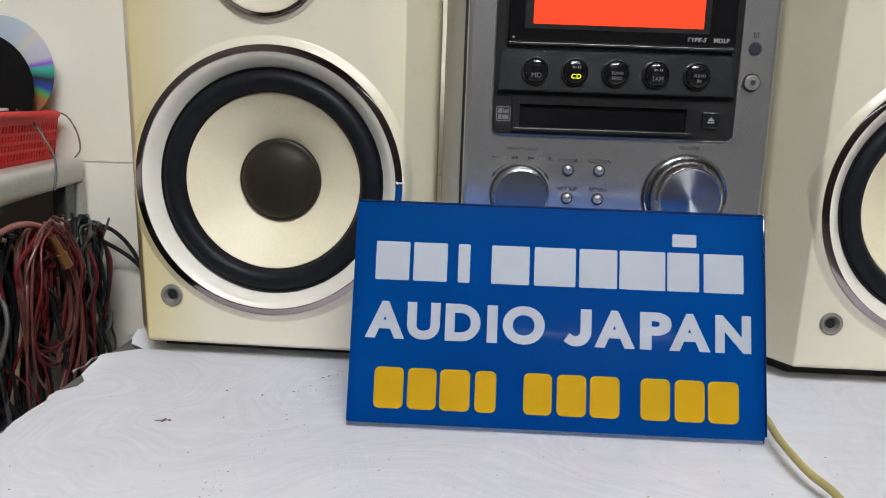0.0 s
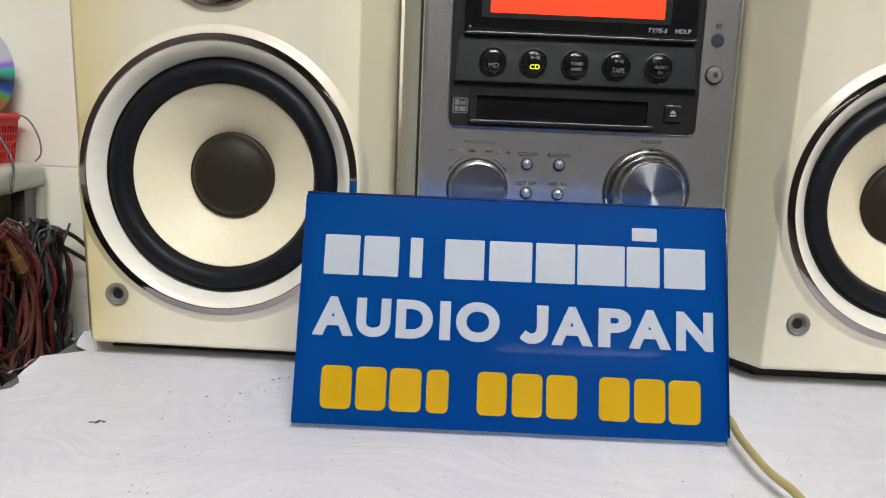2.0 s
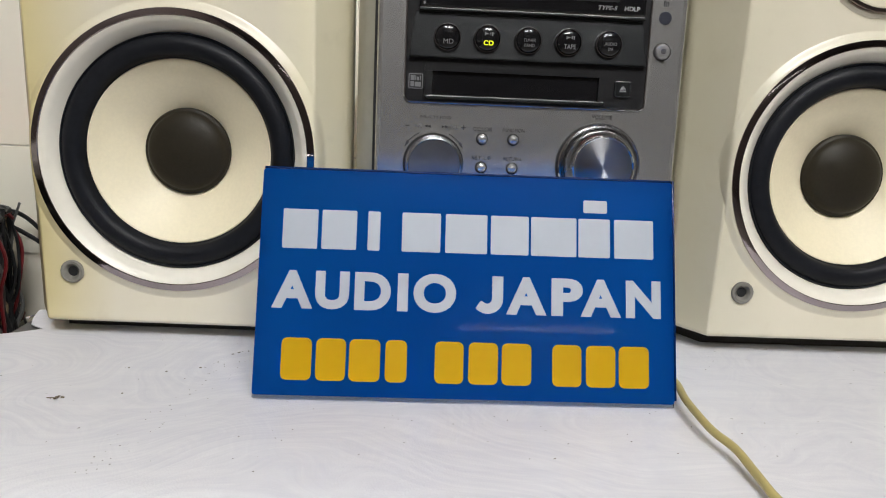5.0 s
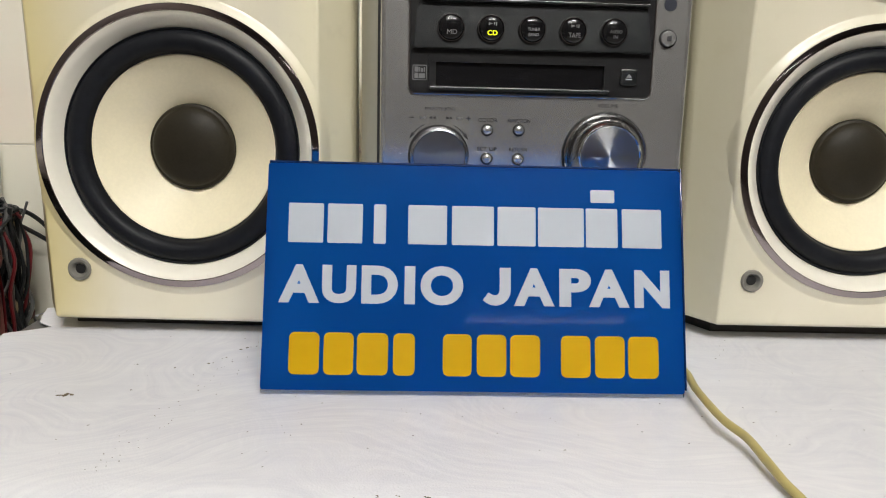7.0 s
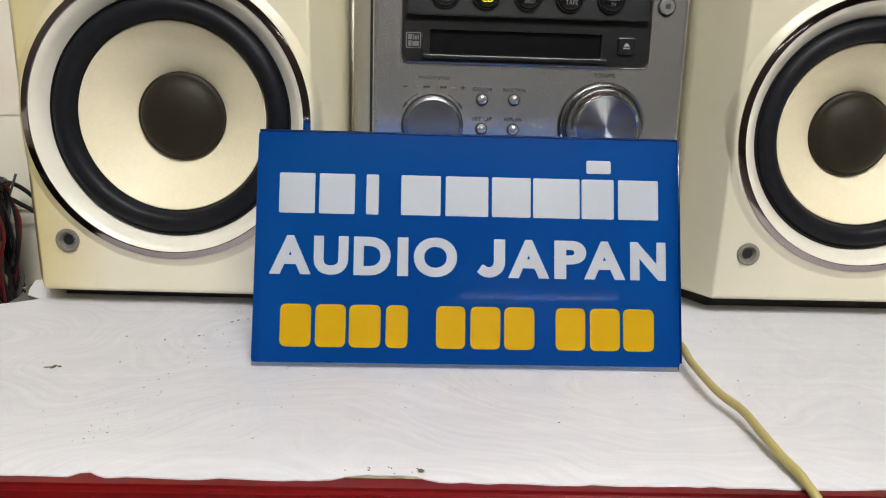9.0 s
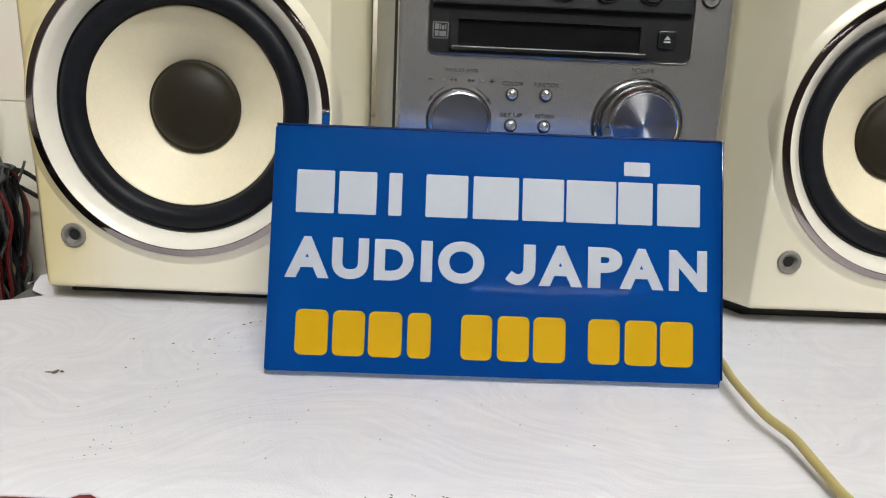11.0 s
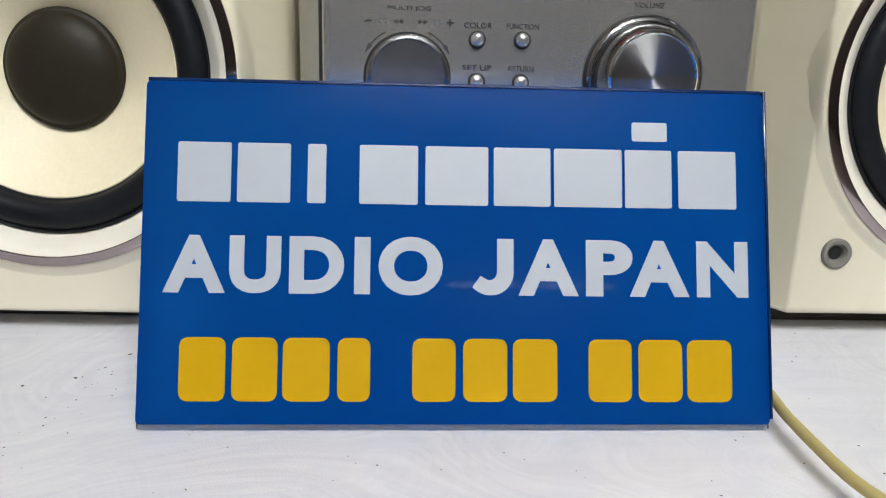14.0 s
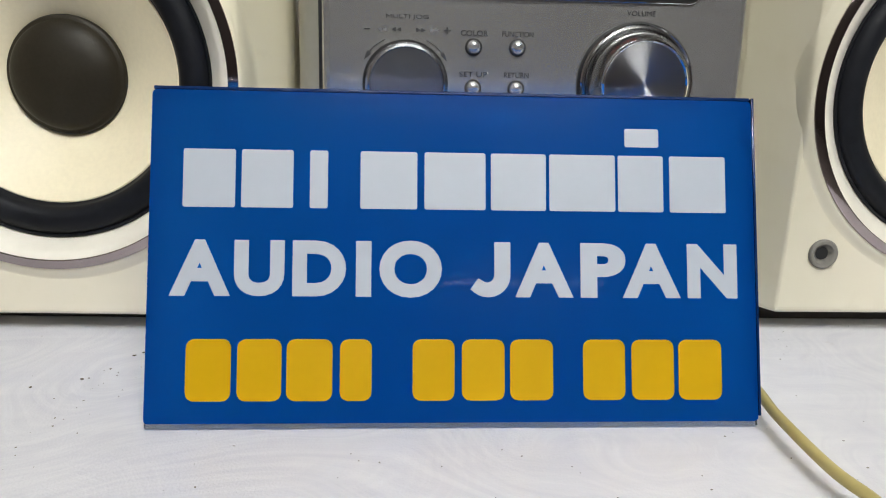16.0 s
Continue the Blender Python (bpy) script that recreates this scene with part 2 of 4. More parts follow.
KNOB = surface("satin_aluminium", (0.55, 0.56, 0.58), 0.22, metal=1.0, vary=0.04, bump=0.0)
PEARL = surface("pearl_silver_button", (0.62, 0.62, 0.62), 0.22, metal=0.75, vary=0.03, bump=0.0)
SIGN_BLUE = surface("blue_vinyl_film", (0.0015, 0.066, 0.28), 0.16, vary=0.03, big=3, bump=0.0, coat=0.35, spec=0.3)
SIGN_WHITE = surface("white_cut_vinyl", (0.45, 0.495, 0.56), 0.3, vary=0.02, bump=0.0)
SIGN_YELLOW = surface("yellow_cut_vinyl", (0.53, 0.315, 0.002), 0.36, vary=0.03, bump=0.0, spec=0.25)
# navy paint in place of the dark look of refracting acrylic edges
SIGN_EDGE = surface("navy_edge_refraction", (0.002, 0.022, 0.10), 0.15, vary=0.1, bump=0.0)
RED_TRIM = surface("red_edge_trim", (0.17, 0.005, 0.006), 0.38, vary=0.18, big=12, bump=0.08, spec=0.3)
BROWN_WOOD = surface("brown_frame_wood", (0.10, 0.05, 0.022), 0.5, vary=0.25, big=20, bump=0.2)
GREEN_PAINT = surface("dark_green_paint", (0.012, 0.03, 0.016), 0.5, vary=0.25, big=10, bump=0.1)
BOARD = surface("grey_board", (0.13, 0.125, 0.12), 0.7, vary=0.2, big=20, bump=0.2)
WIRE_CREAM = surface("yellowed_cream_cable", (0.50, 0.42, 0.16), 0.4, vary=0.08, big=30, bump=0.05)
WIRE_BLACK = surface("black_cable", (0.014, 0.015, 0.017), 0.42, vary=0.25, big=30, bump=0.05)
WIRE_GREY = surface("grey_cable", (0.12, 0.12, 0.115), 0.45, vary=0.2, big=30, bump=0.05)
WIRE_RED = surface("red_cable", (0.17, 0.012, 0.016), 0.42, vary=0.2, big=30, bump=0.05)
WIRE_BROWN = surface("clear_copper_cable", (0.17, 0.062, 0.05), 0.36, vary=0.2, big=30, bump=0.05)
WIRE_PINK = surface("pinkish_cable", (0.36, 0.13, 0.11), 0.38, vary=0.15, big=30, bump=0.05)
WIRE_BEIGE = surface("beige_cable", (0.40, 0.30, 0.18), 0.45, vary=0.15, big=30, bump=0.05)
COPPER = surface("copper_plug", (0.55, 0.27, 0.11), 0.3, metal=0.7, vary=0.15, bump=0.0)
BASKET = surface("red_basket_plastic", (0.68, 0.014, 0.014), 0.5, vary=0.1, big=14, bump=0.05, spec=0.2)
SHELF = surface("grey_painted_shelf", (0.60, 0.60, 0.54), 0.45, vary=0.12, big=9, bump=0.1)
DARK_STEEL = surface("dark_grey_steel", (0.10, 0.105, 0.10), 0.5, vary=0.2, big=8, bump=0.05)
PLASTER = surface("white_plaster", (0.74, 0.73, 0.70), 0.7, vary=0.04, big=2, bump=0.1)
FLOOR_M = surface("grey_floor_tile", (0.24, 0.22, 0.20), 0.35, vary=0.15, big=3, bump=0.05)
GROUT = surface("grey_grout", (0.74, 0.73, 0.68), 0.8, vary=0.1, bump=0.1)
CRUMB = surface("dark_dirt", (0.15, 0.12, 0.08), 0.8, vary=0.3, big=60, bump=0.2)
ORANGE = glow("orange_display", (1.0, 0.06, 0.018), 1.2)
CD_GLOW = glow("lit_yellow_print", (0.85, 0.9, 0.02), 1.6)
LAMP = glow("lit_tube", (1.0, 0.985, 0.97), TUBE)
DIM_LAMP = glow("dim_tube", (1.0, 0.985, 0.97), 9.0)
# unseen walls and ceiling: dark to cut fill light and darken chrome reflections
DIM_WALL = surface("unseen_dark_wall", (0.075, 0.06, 0.052), 0.7, vary=0.1, big=2, bump=0.1)
DARK_CEIL = surface("unseen_dark_ceiling", (0.030, 0.020, 0.017), 0.7, vary=0.15, big=2, bump=0.1)
BACKING = surface("beige_paper_backing", (0.46, 0.43, 0.33), 0.8, vary=0.25, big=80, bump=0.2)
DOT = surface("dark_display_dot", (0.30, 0.018, 0.008), 0.5, vary=0.1, bump=0.0)


def see_through(m, colour, share):
    """Lets part of the light soak through a thin film."""
    nt = m.node_tree
    out = next(n for n in nt.nodes if n.type == "OUTPUT_MATERIAL")
    mix = nt.nodes.new("ShaderNodeMixShader")
    tr = nt.nodes.new("ShaderNodeBsdfTranslucent")
    tr.inputs["Color"].default_value = (*colour, 1)
    mix.inputs[0].default_value = share
    nt.links.new(nt.nodes["Principled BSDF"].outputs[0], mix.inputs[1])
    nt.links.new(tr.outputs[0], mix.inputs[2])
    nt.links.new(mix.outputs[0], out.inputs["Surface"])


see_through(SIGN_BLUE, (0.012, 0.215, 0.86), 0.57)


def clear_acrylic():
    m, nt, b = nodes_of("clear_acrylic")
    b.inputs["Base Color"].default_value = (0.80, 0.88, 0.90, 1)
    b.inputs["Roughness"].default_value = 0.12
    b.inputs["Transmission Weight"].default_value = 0.95
    b.inputs["IOR"].default_value = 1.49
    bumped(nt, b, noise_at(nt, coords(nt), 160, 3), 0.2, 0.0006)
    return m


ACRYLIC = clear_acrylic()

# ---- mesh helpers ----
BASE = {}


def thing(name, at, label, category, group="", kind=""):
    e = new(name)
    e.location = at
    e.empty_display_size = 0.02
    BASE[e] = Vector(at)
    return tagged(e, label, category, group, kind)


def part(name, bm, material, parent=None, label="", smooth=True):
    """Links a bmesh, built in world places, as one mesh under a thing or a part."""
    me = bpy.data.meshes.new(name)
    if isinstance(bm, bpy.types.Mesh):
        me = bm
        me.name = name
    else:
        bm.to_mesh(me)
        bm.free()
    if parent is not None:
        me.transform(Matrix.Translation(-BASE[parent]))
    me.materials.clear()
    me.materials.append(material)
    if smooth:
        flags = [p.use_smooth for p in me.polygons]
        me.shade_smooth()
        me.set_sharp_from_angle(angle=radians(38))
        if any(flags):
            me.polygons.foreach_set("use_smooth", flags)
    ob = new(name, me)
    if parent is not None:
        ob.parent = parent
        BASE[ob] = BASE[parent]
    if label:
        tagged(ob, label)
    return ob


def solid(name, bm, material, label, category="", kind="", group=""):
    """One top-level mesh, with its origin at its base."""
    vs = [v.co for v in bm.verts]
    at = Vector((sum(v.x for v in vs) / len(vs), sum(v.y for v in vs) / len(vs), min(v.z for v in vs)))
    for v in bm.verts:
        v.co -= at
    ob = part(name, bm, material)
    ob.location = at
    BASE[ob] = at
    return tagged(ob, label, category, group, kind)


def flatten(bm):
    """Rounded rims shade smooth, the broad faces between them stay flat."""
    most = max(f.calc_area() for f in bm.faces)
    for f in bm.faces:
        f.smooth = f.calc_area() < 0.02 * most or (len(f.verts) <= 4 and f.calc_area() < 0.1 * most)


def box(x0, x1, y0, y1, z0, z1, bevel=0.0, seg=2):
    bm = bmesh.new()
    bmesh.ops.create_cube(bm, size=1)
    for v in bm.verts:
        v.co = ((x0 + x1) / 2 + v.co.x * (x1 - x0), (y0 + y1) / 2 + v.co.y * (y1 - y0), (z0 + z1) / 2 + v.co.z * (z1 - z0))
    if bevel:
        bmesh.ops.bevel(bm, geom=bm.edges[:], offset=bevel, segments=seg, affect="EDGES", profile=0.6)
        flatten(bm)
    return bm


def lathe(c, profile, seg=96):
    """Turns (radius, towards the viewer) round an axis along y through c."""
    bm = bmesh.new()
    rings = []
    for r, d in profile:
        if r < 1e-6:
            rings.append([bm.verts.new((c[0], c[1] - d, c[2]))])
        else:
            rings.append([bm.verts.new((c[0] + r * math.cos(2 * math.pi * k / seg), c[1] - d, c[2] + r * math.sin(2 * math.pi * k / seg))) for k in range(seg)])
    for a, b in zip(rings, rings[1:]):
        for k in range(seg):
            n = (k + 1) % seg
            quad = [a[k % len(a)], a[n % len(a)], b[n % len(b)], b[k % len(b)]]
            quad = list(dict.fromkeys(quad))
            if len(quad) > 2:
                bm.faces.new(quad)
    bmesh.ops.recalc_face_normals(bm, faces=bm.faces[:])
    return bm


def outline(x0, x1, z0, z1, r, seg=6):
    pts = []
    for cx, cz, a in ((x1 - r, z1 - r, 0), (x0 + r, z1 - r, 90), (x0 + r, z0 + r, 180), (x1 - r, z0 + r, 270)):
        for k in range(seg + 1):
            w = radians(a + 90 * k / seg)
            pts.append((cx + r * math.cos(w), cz + r * math.sin(w)))
    return pts


def slab(pts, y0, y1, bevel=0.0, seg=2):
    """A plate from an outline in x and z, from y0 (front) to y1; its front rim may be rounded."""
    bm = bmesh.new()
    front = bm.faces.new([bm.verts.new((x, y1, z)) for x, z in pts])
    res = bmesh.ops.extrude_face_region(bm, geom=[front])
    top = [v for v in res["geom"] if isinstance(v, bmesh.types.BMVert)]
    for v in top:
        v.co.y = y0
    bmesh.ops.recalc_face_normals(bm, faces=bm.faces[:])
    if bevel:
        rim = [e for e in bm.edges if all(abs(v.co.y - y0) < 1e-7 for v in e.verts)]
        bmesh.ops.bevel(bm, geom=rim, offset=bevel, segments=seg, affect="EDGES", profile=0.5)
        flatten(bm)
    return bm


def join(*bms):
    out = bmesh.new()
    for b in bms:
        me = bpy.data.meshes.new("tmp")
        b.to_mesh(me)
        b.free()
        out.from_mesh(me)
        bpy.data.meshes.remove(me)
    return out


def glide(pts, per=8):
    """A smooth line through the points."""
    p = [Vector(q) for q in pts]
    p = [2 * p[0] - p[1]] + p + [2 * p[-1] - p[-2]]
    out = []
    for i in range(1, len(p) - 2):
        for k in range(per):
            t = k / per
            out.append(0.5 * (2 * p[i] + (p[i + 1] - p[i - 1]) * t + (2 * p[i - 1] - 5 * p[i] + 4 * p[i + 1] - p[i + 2]) * t * t + (3 * p[i] - p[i - 1] - 3 * p[i + 1] + p[i + 2]) * t ** 3))
    return out + [p[-2]]


def tube(pts, r, seg=8, per=8):
    line = glide(pts, per)
    bm = bmesh.new()
    side = Vector((0.31, 0.52, 0.8))
    rings = []
    for i, q in enumerate(line):
        d = (line[min(i + 1, len(line) - 1)] - line[max(i - 1, 0)]).normalized()
        side = (side - d * side.dot(d)).normalized()
        up = d.cross(side)
        rings.append([bm.verts.new(q + r * (math.cos(2 * math.pi * k / seg) * side + math.sin(2 * math.pi * k / seg) * up)) for k in range(seg)])
    for a, b in zip(rings, rings[1:]):
        for k in range(seg):
            bm.faces.new((a[k], a[(k + 1) % seg], b[(k + 1) % seg], b[k]))
    bm.faces.new(rings[0])
    bm.faces.new(rings[-1])
    bmesh.ops.recalc_face_normals(bm, faces=bm.faces[:])
    return bm


def words(body, width, height, weight=0.0, depth=0.0002, shear=0.0):
    """Lettering in the built-in font, scaled to a size; it lies in x and z, centred, facing -y."""
    cu = bpy.data.curves.new("lettering", "FONT")
    cu.body, cu.size, cu.offset, cu.extrude, cu.shear = body, 1.0, weight, 0.01, shear
    cu.resolution_u = 6
    ob = new("lettering", cu)
    me = bpy.data.meshes.new_from_object(ob.evaluated_get(bpy.context.evaluated_depsgraph_get()))
    bpy.data.objects.remove(ob)
    bpy.data.curves.remove(cu)
    xs, ys = [v.co.x for v in me.vertices], [v.co.y for v in me.vertices]
    sx = width / (max(xs) - min(xs)) if width else height / (max(ys) - min(ys))
    sy = height / (max(ys) - min(ys))
    mx, my = (max(xs) + min(xs)) / 2, (max(ys) + min(ys)) / 2
    for v in me.vertices:
        v.co = ((v.co.x - mx) * sx, -v.co.z / 0.01 * depth, (v.co.y - my) * sy)
    return me


def written(body, x, y, z, height, material, parent, width=None, weight=0.0, shear=0.0):
    me = words(body, width, height, weight, 0.00006, shear)
    me.transform(Matrix.Translation((x, y, z)))
    return part("lettering", me, material, parent, smooth=False)

# ---- the room ----
XW, XE, YS, YN, TOP = -0.80, 2.6, -5.0, 0.885, 2.75
solid("floor", box(XW - 0.1, XE + 0.1, YS - 0.1, YN + 0.1, -0.06, 0.0), FLOOR_M, "grey tiled shop floor", "floor", "structure")
# unseen ceiling, added dark so the tops of the rings reflect dark
solid("ceiling", box(XW - 0.1, XE + 0.1, YS - 0.1, YN + 0.1, TOP, TOP + 0.06), DARK_CEIL, "unseen dark brown ceiling, kept dark for reflections", "ceiling", "structure")
wall_n = solid("wall_north", box(XW - 0.1, XE + 0.1, YN, YN + 0.1, 0.0, TOP), GROUT, "white tiled wall behind the table", "wall", "structure")
# out of view: these walls are added dark to hold down bounce light
solid("wall_west", box(XW - 0.1, XW, YS, YN, 0.0, TOP), DIM_WALL, "unseen grey-brown side wall, kept dark for reflections", "wall", "structure")
solid("wall_east", box(XE, XE + 0.1, YS, YN, 0.0, TOP), DIM_WALL, "unseen grey-brown side wall, kept dark for reflections", "wall", "structure")
solid("wall_south", box(XW - 0.1, XE + 0.1, YS - 0.1, YS, 0.0, TOP), DIM_WALL, "unseen grey-brown wall, kept dark for reflections", "wall", "structure")


def tube_light(x, y, z, material, label):
    lamp = thing("tube_light", (x, y, z), label, "ceiling light", "tube lights")
    part("housing", box(x - 0.62, x + 0.62, y - 0.03, y + 0.03, z + 0.03, z + 0.075, 0.006), SHELF, lamp)
    part("tube", tube([(x - 0.6, y, z), (x, y, z), (x + 0.6, y, z)], 0.013, 12, 2), material, lamp, "glowing white glass tube")
    for sx in (-1, 1):
        part("socket", box(x + sx * 0.6 - 0.012, x + sx * 0.6 + 0.012, y - 0.016, y + 0.016, z - 0.016, z + 0.035, 0.003), PLASTER, lamp)
    part("hanger", box(x - 0.01, x + 0.01, y - 0.01, y + 0.01, z + 0.07, TOP + 0.001), SHELF, lamp)


tube_light(0.30, -1.45, 2.38, LAMP, "white fluorescent tube light with slim metal housing")
tube_light(0.26, -0.85, 2.38, LAMP, "white fluorescent tube light with slim metal housing")
tube_light(0.88, -4.7, 2.55, DIM_LAMP, "dim far fluorescent tube light with slim housing")


# ---- the table ----
def front(x):
    return 0.2588 - 0.042 * x


table = thing("table", (0.45, 0.56, 0.0), "red-edged table with a torn white vinyl cover", "table")
XL, XR, YB = -0.203, 1.15, 0.875


def skewed(x0, x1, in0, y1, z0, z1, bevel=0.0):
    """A box whose front side follows the table's slightly skewed front."""
    bm = box(x0, x1, 0, 1, z0, z1)
    for v in bm.verts:
        v.co.y = y1 if v.co.y > 0.5 else front(v.co.x) + in0
    if bevel:
        bmesh.ops.bevel(bm, geom=bm.edges[:], offset=bevel, segments=3, affect="EDGES")
        flatten(bm)
    return bm


part("tabletop", skewed(XL, XR, 0.034, YB, 0.722, 0.7478, 0.0015), BOARD, table, "dark grey board under the cover")
part("edge_trim", skewed(XL, XR, -0.0072, 0.31, 0.7403, 0.7473, 0.0022), RED_TRIM, table, "worn red edge strip")
part("rail", skewed(XL + 0.005, XR - 0.005, -0.0030, 0.31, 0.7300, 0.7402, 0.0015), BROWN_WOOD, table, "dark brown wooden rail")
part("apron", skewed(XL + 0.01, XR - 0.01, 0.004, 0.32, 0.60, 0.7299, 0.002), GREEN_PAINT, table, "dark green painted apron")
for lx in (XL + 0.03, XR - 0.07):
    for ly in (0.30, YB - 0.05):
        part("leg", box(lx, lx + 0.04, ly, ly + 0.04, 0.0, 0.722, 0.002), GREEN_PAINT, table)


def cover():
    """The vinyl sheet, with ragged torn edges, a rolled front and thickness."""
    rng = random.Random(5)
    bm = bmesh.new()
    nx, ny = 260, 70
    grid = []
    for i in range(nx + 1):
        s = i / nx
        x = -0.2 + 1.33 * s ** 1.6
        f = front(x) - 0.0016 + 0.0012 * noise.noise((x * 60, 3.1, 0)) + 0.0012 * max(0, noise.noise((x * 210, 7.7, 0)))
        for tx, w, d in ((-0.0765, 0.0040, 0.0042), (0.0285, 0.0165, 0.0046), (-0.028, 0.0015, 0.002)):
            f += d * math.exp(-(((x - tx) / w) ** 4))
        col = []
        for j in range(ny + 1):
            q = (j / ny) ** 1.7
            y = f + (YB - 0.004 - f) * q
            e = y - f
            z = 0.75 - (0.0020 * (1 - e / 0.016) ** 2 if e < 0.016 else 0.0)
            xx = x
            k = max(0.0, 1 - (x + 0.2) / 0.045) ** 1.5
            if k > 0:
                rag = 0.0030 * noise.noise((y * 55, 1.3, 0)) + 0.0018 * noise.noise((y * 210, 4.4, 0))
                rag += 0.015 * math.exp(-(((y - 0.470) / 0.009) ** 2)) + 0.010 * math.exp(-(((y - 0.405) / 0.007) ** 2))
                xx += k * (rag + 0.001)
                z += k ** 3 * (0.0045 * math.exp(-(((y - 0.438) / 0.016) ** 2)) + 0.004 * math.exp(-(((y - 0.500) / 0.010) ** 2)))
            z += 0.0002 * noise.noise((x * 14, y * 14, 0)) if e > 0.03 else 0
            col.append(bm.verts.new((xx, y, z)))
        grid.append(col)
    under = [[bm.verts.new((v.co.x, v.co.y, v.co.z - 0.0006)) for v in col] for col in grid]
    for g, turn in ((grid, False), (under, True)):
        for a, b in zip(g, g[1:]):
            for j in range(ny):
                quad = (a[j], b[j], b[j + 1], a[j + 1])
                bm.faces.new(quad[::-1] if turn else quad)
    for i in range(nx):
        bm.faces.new((grid[i + 1][0], grid[i][0], under[i][0], under[i + 1][0]))
    for j in range(ny):
        bm.faces.new((grid[0][j], grid[0][j + 1], under[0][j + 1], under[0][j]))
    return bm


part("torn_backing", skewed(0.0125, 0.0445, 0.0012, 0.30, 0.7474, 0.7478, 0.0001), BACKING, table, "beige paper backing showing at the tear")
sheet = part("cover", cover(), SHEET, table, "white wood-grain vinyl sheet, torn along its edges")


def scrap(pts, lift):
    """A curled torn flap of the sheet."""
    bm = bmesh.new()
    rows = []
    for k in range(7):
        a = k / 6
        rows.append([bm.verts.new((x + 0.005 * a * math.cos(1.6 * a), y + 0.003 * a * math.sin(5 * s), 0.7505 + lift * math.sin(2.4 * a) * (0.6 + 0.4 * math.sin(3 * s)))) for s, (x, y) in enumerate(pts)])
    for a, b in zip(rows, rows[1:]):
        for j in range(len(pts) - 1):
            bm.faces.new((a[j], a[j + 1], b[j + 1], b[j]))
    bmesh.ops.solidify(bm, geom=bm.faces[:], thickness=0.0006)
    return bm


part("torn_flap", scrap([(-0.203, 0.417), (-0.2045, 0.424), (-0.202, 0.432), (-0.2035, 0.44), (-0.201, 0.447)], 0.003), SHEET, table, "curled torn flap of vinyl")
part("torn_flap", scrap([(-0.2005, 0.487), (-0.202, 0.493), (-0.2, 0.499)], 0.0025), SHEET, table, "curled torn flap of vinyl")


def crumbs():
    rng = random.Random(11)
    bm = bmesh.new()

    def bit(x, y, r, long=1.0):
        z = 0.7502 if y - front(x) > 0.018 else 0.7490
        a = rng.random() * 3.1
        res = bmesh.ops.create_icosphere(bm, subdivisions=1, radius=1)
        for v in res["verts"]:
            k = 0.7 + 0.6 * rng.random()
            px, py = v.co.x * r * long * k, v.co.y * r * k
            v.co = (x + px * math.cos(a) - py * math.sin(a), y + px * math.sin(a) + py * math.cos(a), z + r * 0.35 + v.co.z * r * 0.45)

    for x, y, r, lg in ((-0.128, 0.358, 0.0011, 2.2), (-0.1255, 0.3585, 0.0009, 1.3), (-0.131, 0.3578, 0.0005, 4.0), (-0.088, 0.397, 0.0006, 1.2), (-0.072, 0.404, 0.0006, 1.6), (-0.070, 0.405, 0.0004, 1.2),
                        (-0.060, 0.428, 0.0005, 1.8), (-0.057, 0.431, 0.0006, 1.8), (-0.052, 0.434, 0.0005, 1.3), (-0.109, 0.402, 0.0006, 1.2), (-0.1, 0.365, 0.0005, 1.0)):
        bit(x, y, r, lg)
    for _ in range(150):
        x, y = rng.uniform(-0.18, 0.33), rng.uniform(0.262, 0.46)
        bit(x, y, rng.uniform(0.00012, 0.00032), rng.uniform(1, 2))
    for _ in range(48):
        s = rng.random()
        bit(-0.088 + 0.036 * s + rng.gauss(0, 0.005), 0.285 + 0.15 * s + rng.gauss(0, 0.006), rng.uniform(0.0001, 0.00032), rng.uniform(1, 2.2))
    bit(0.0415, front(0.0415) + 0.0042, 0.0011, 1.1)
    for _ in range(9):
        x = rng.uniform(0.012, 0.045)
        bit(x, front(x) + 0.0055 + rng.gauss(0, 0.0012), rng.uniform(0.0002, 0.0004), 1.8)
    return bm


solid("dirt", crumbs(), CRUMB, "dark dirt crumbs scattered on the white cover", "dirt", "stuff")


# ---- the loudspeakers ----
def carved(bm, cutter):
    """The first mesh with the second cut out of it."""
    obs = []
    for b in (bm, cutter):
        me = bpy.data.meshes.new("carving")
        b.to_mesh(me)
        b.free()
        obs.append(new("carving", me))
    mod = obs[0].modifiers.new("cut", "BOOLEAN")
    mod.operation, mod.object, mod.solver = "DIFFERENCE", obs[1], "EXACT"
    done = bpy.data.meshes.new_from_object(obs[0].evaluated_get(bpy.context.evaluated_depsgraph_get()))
    for o in obs:
        bpy.data.objects.remove(o)
    return done


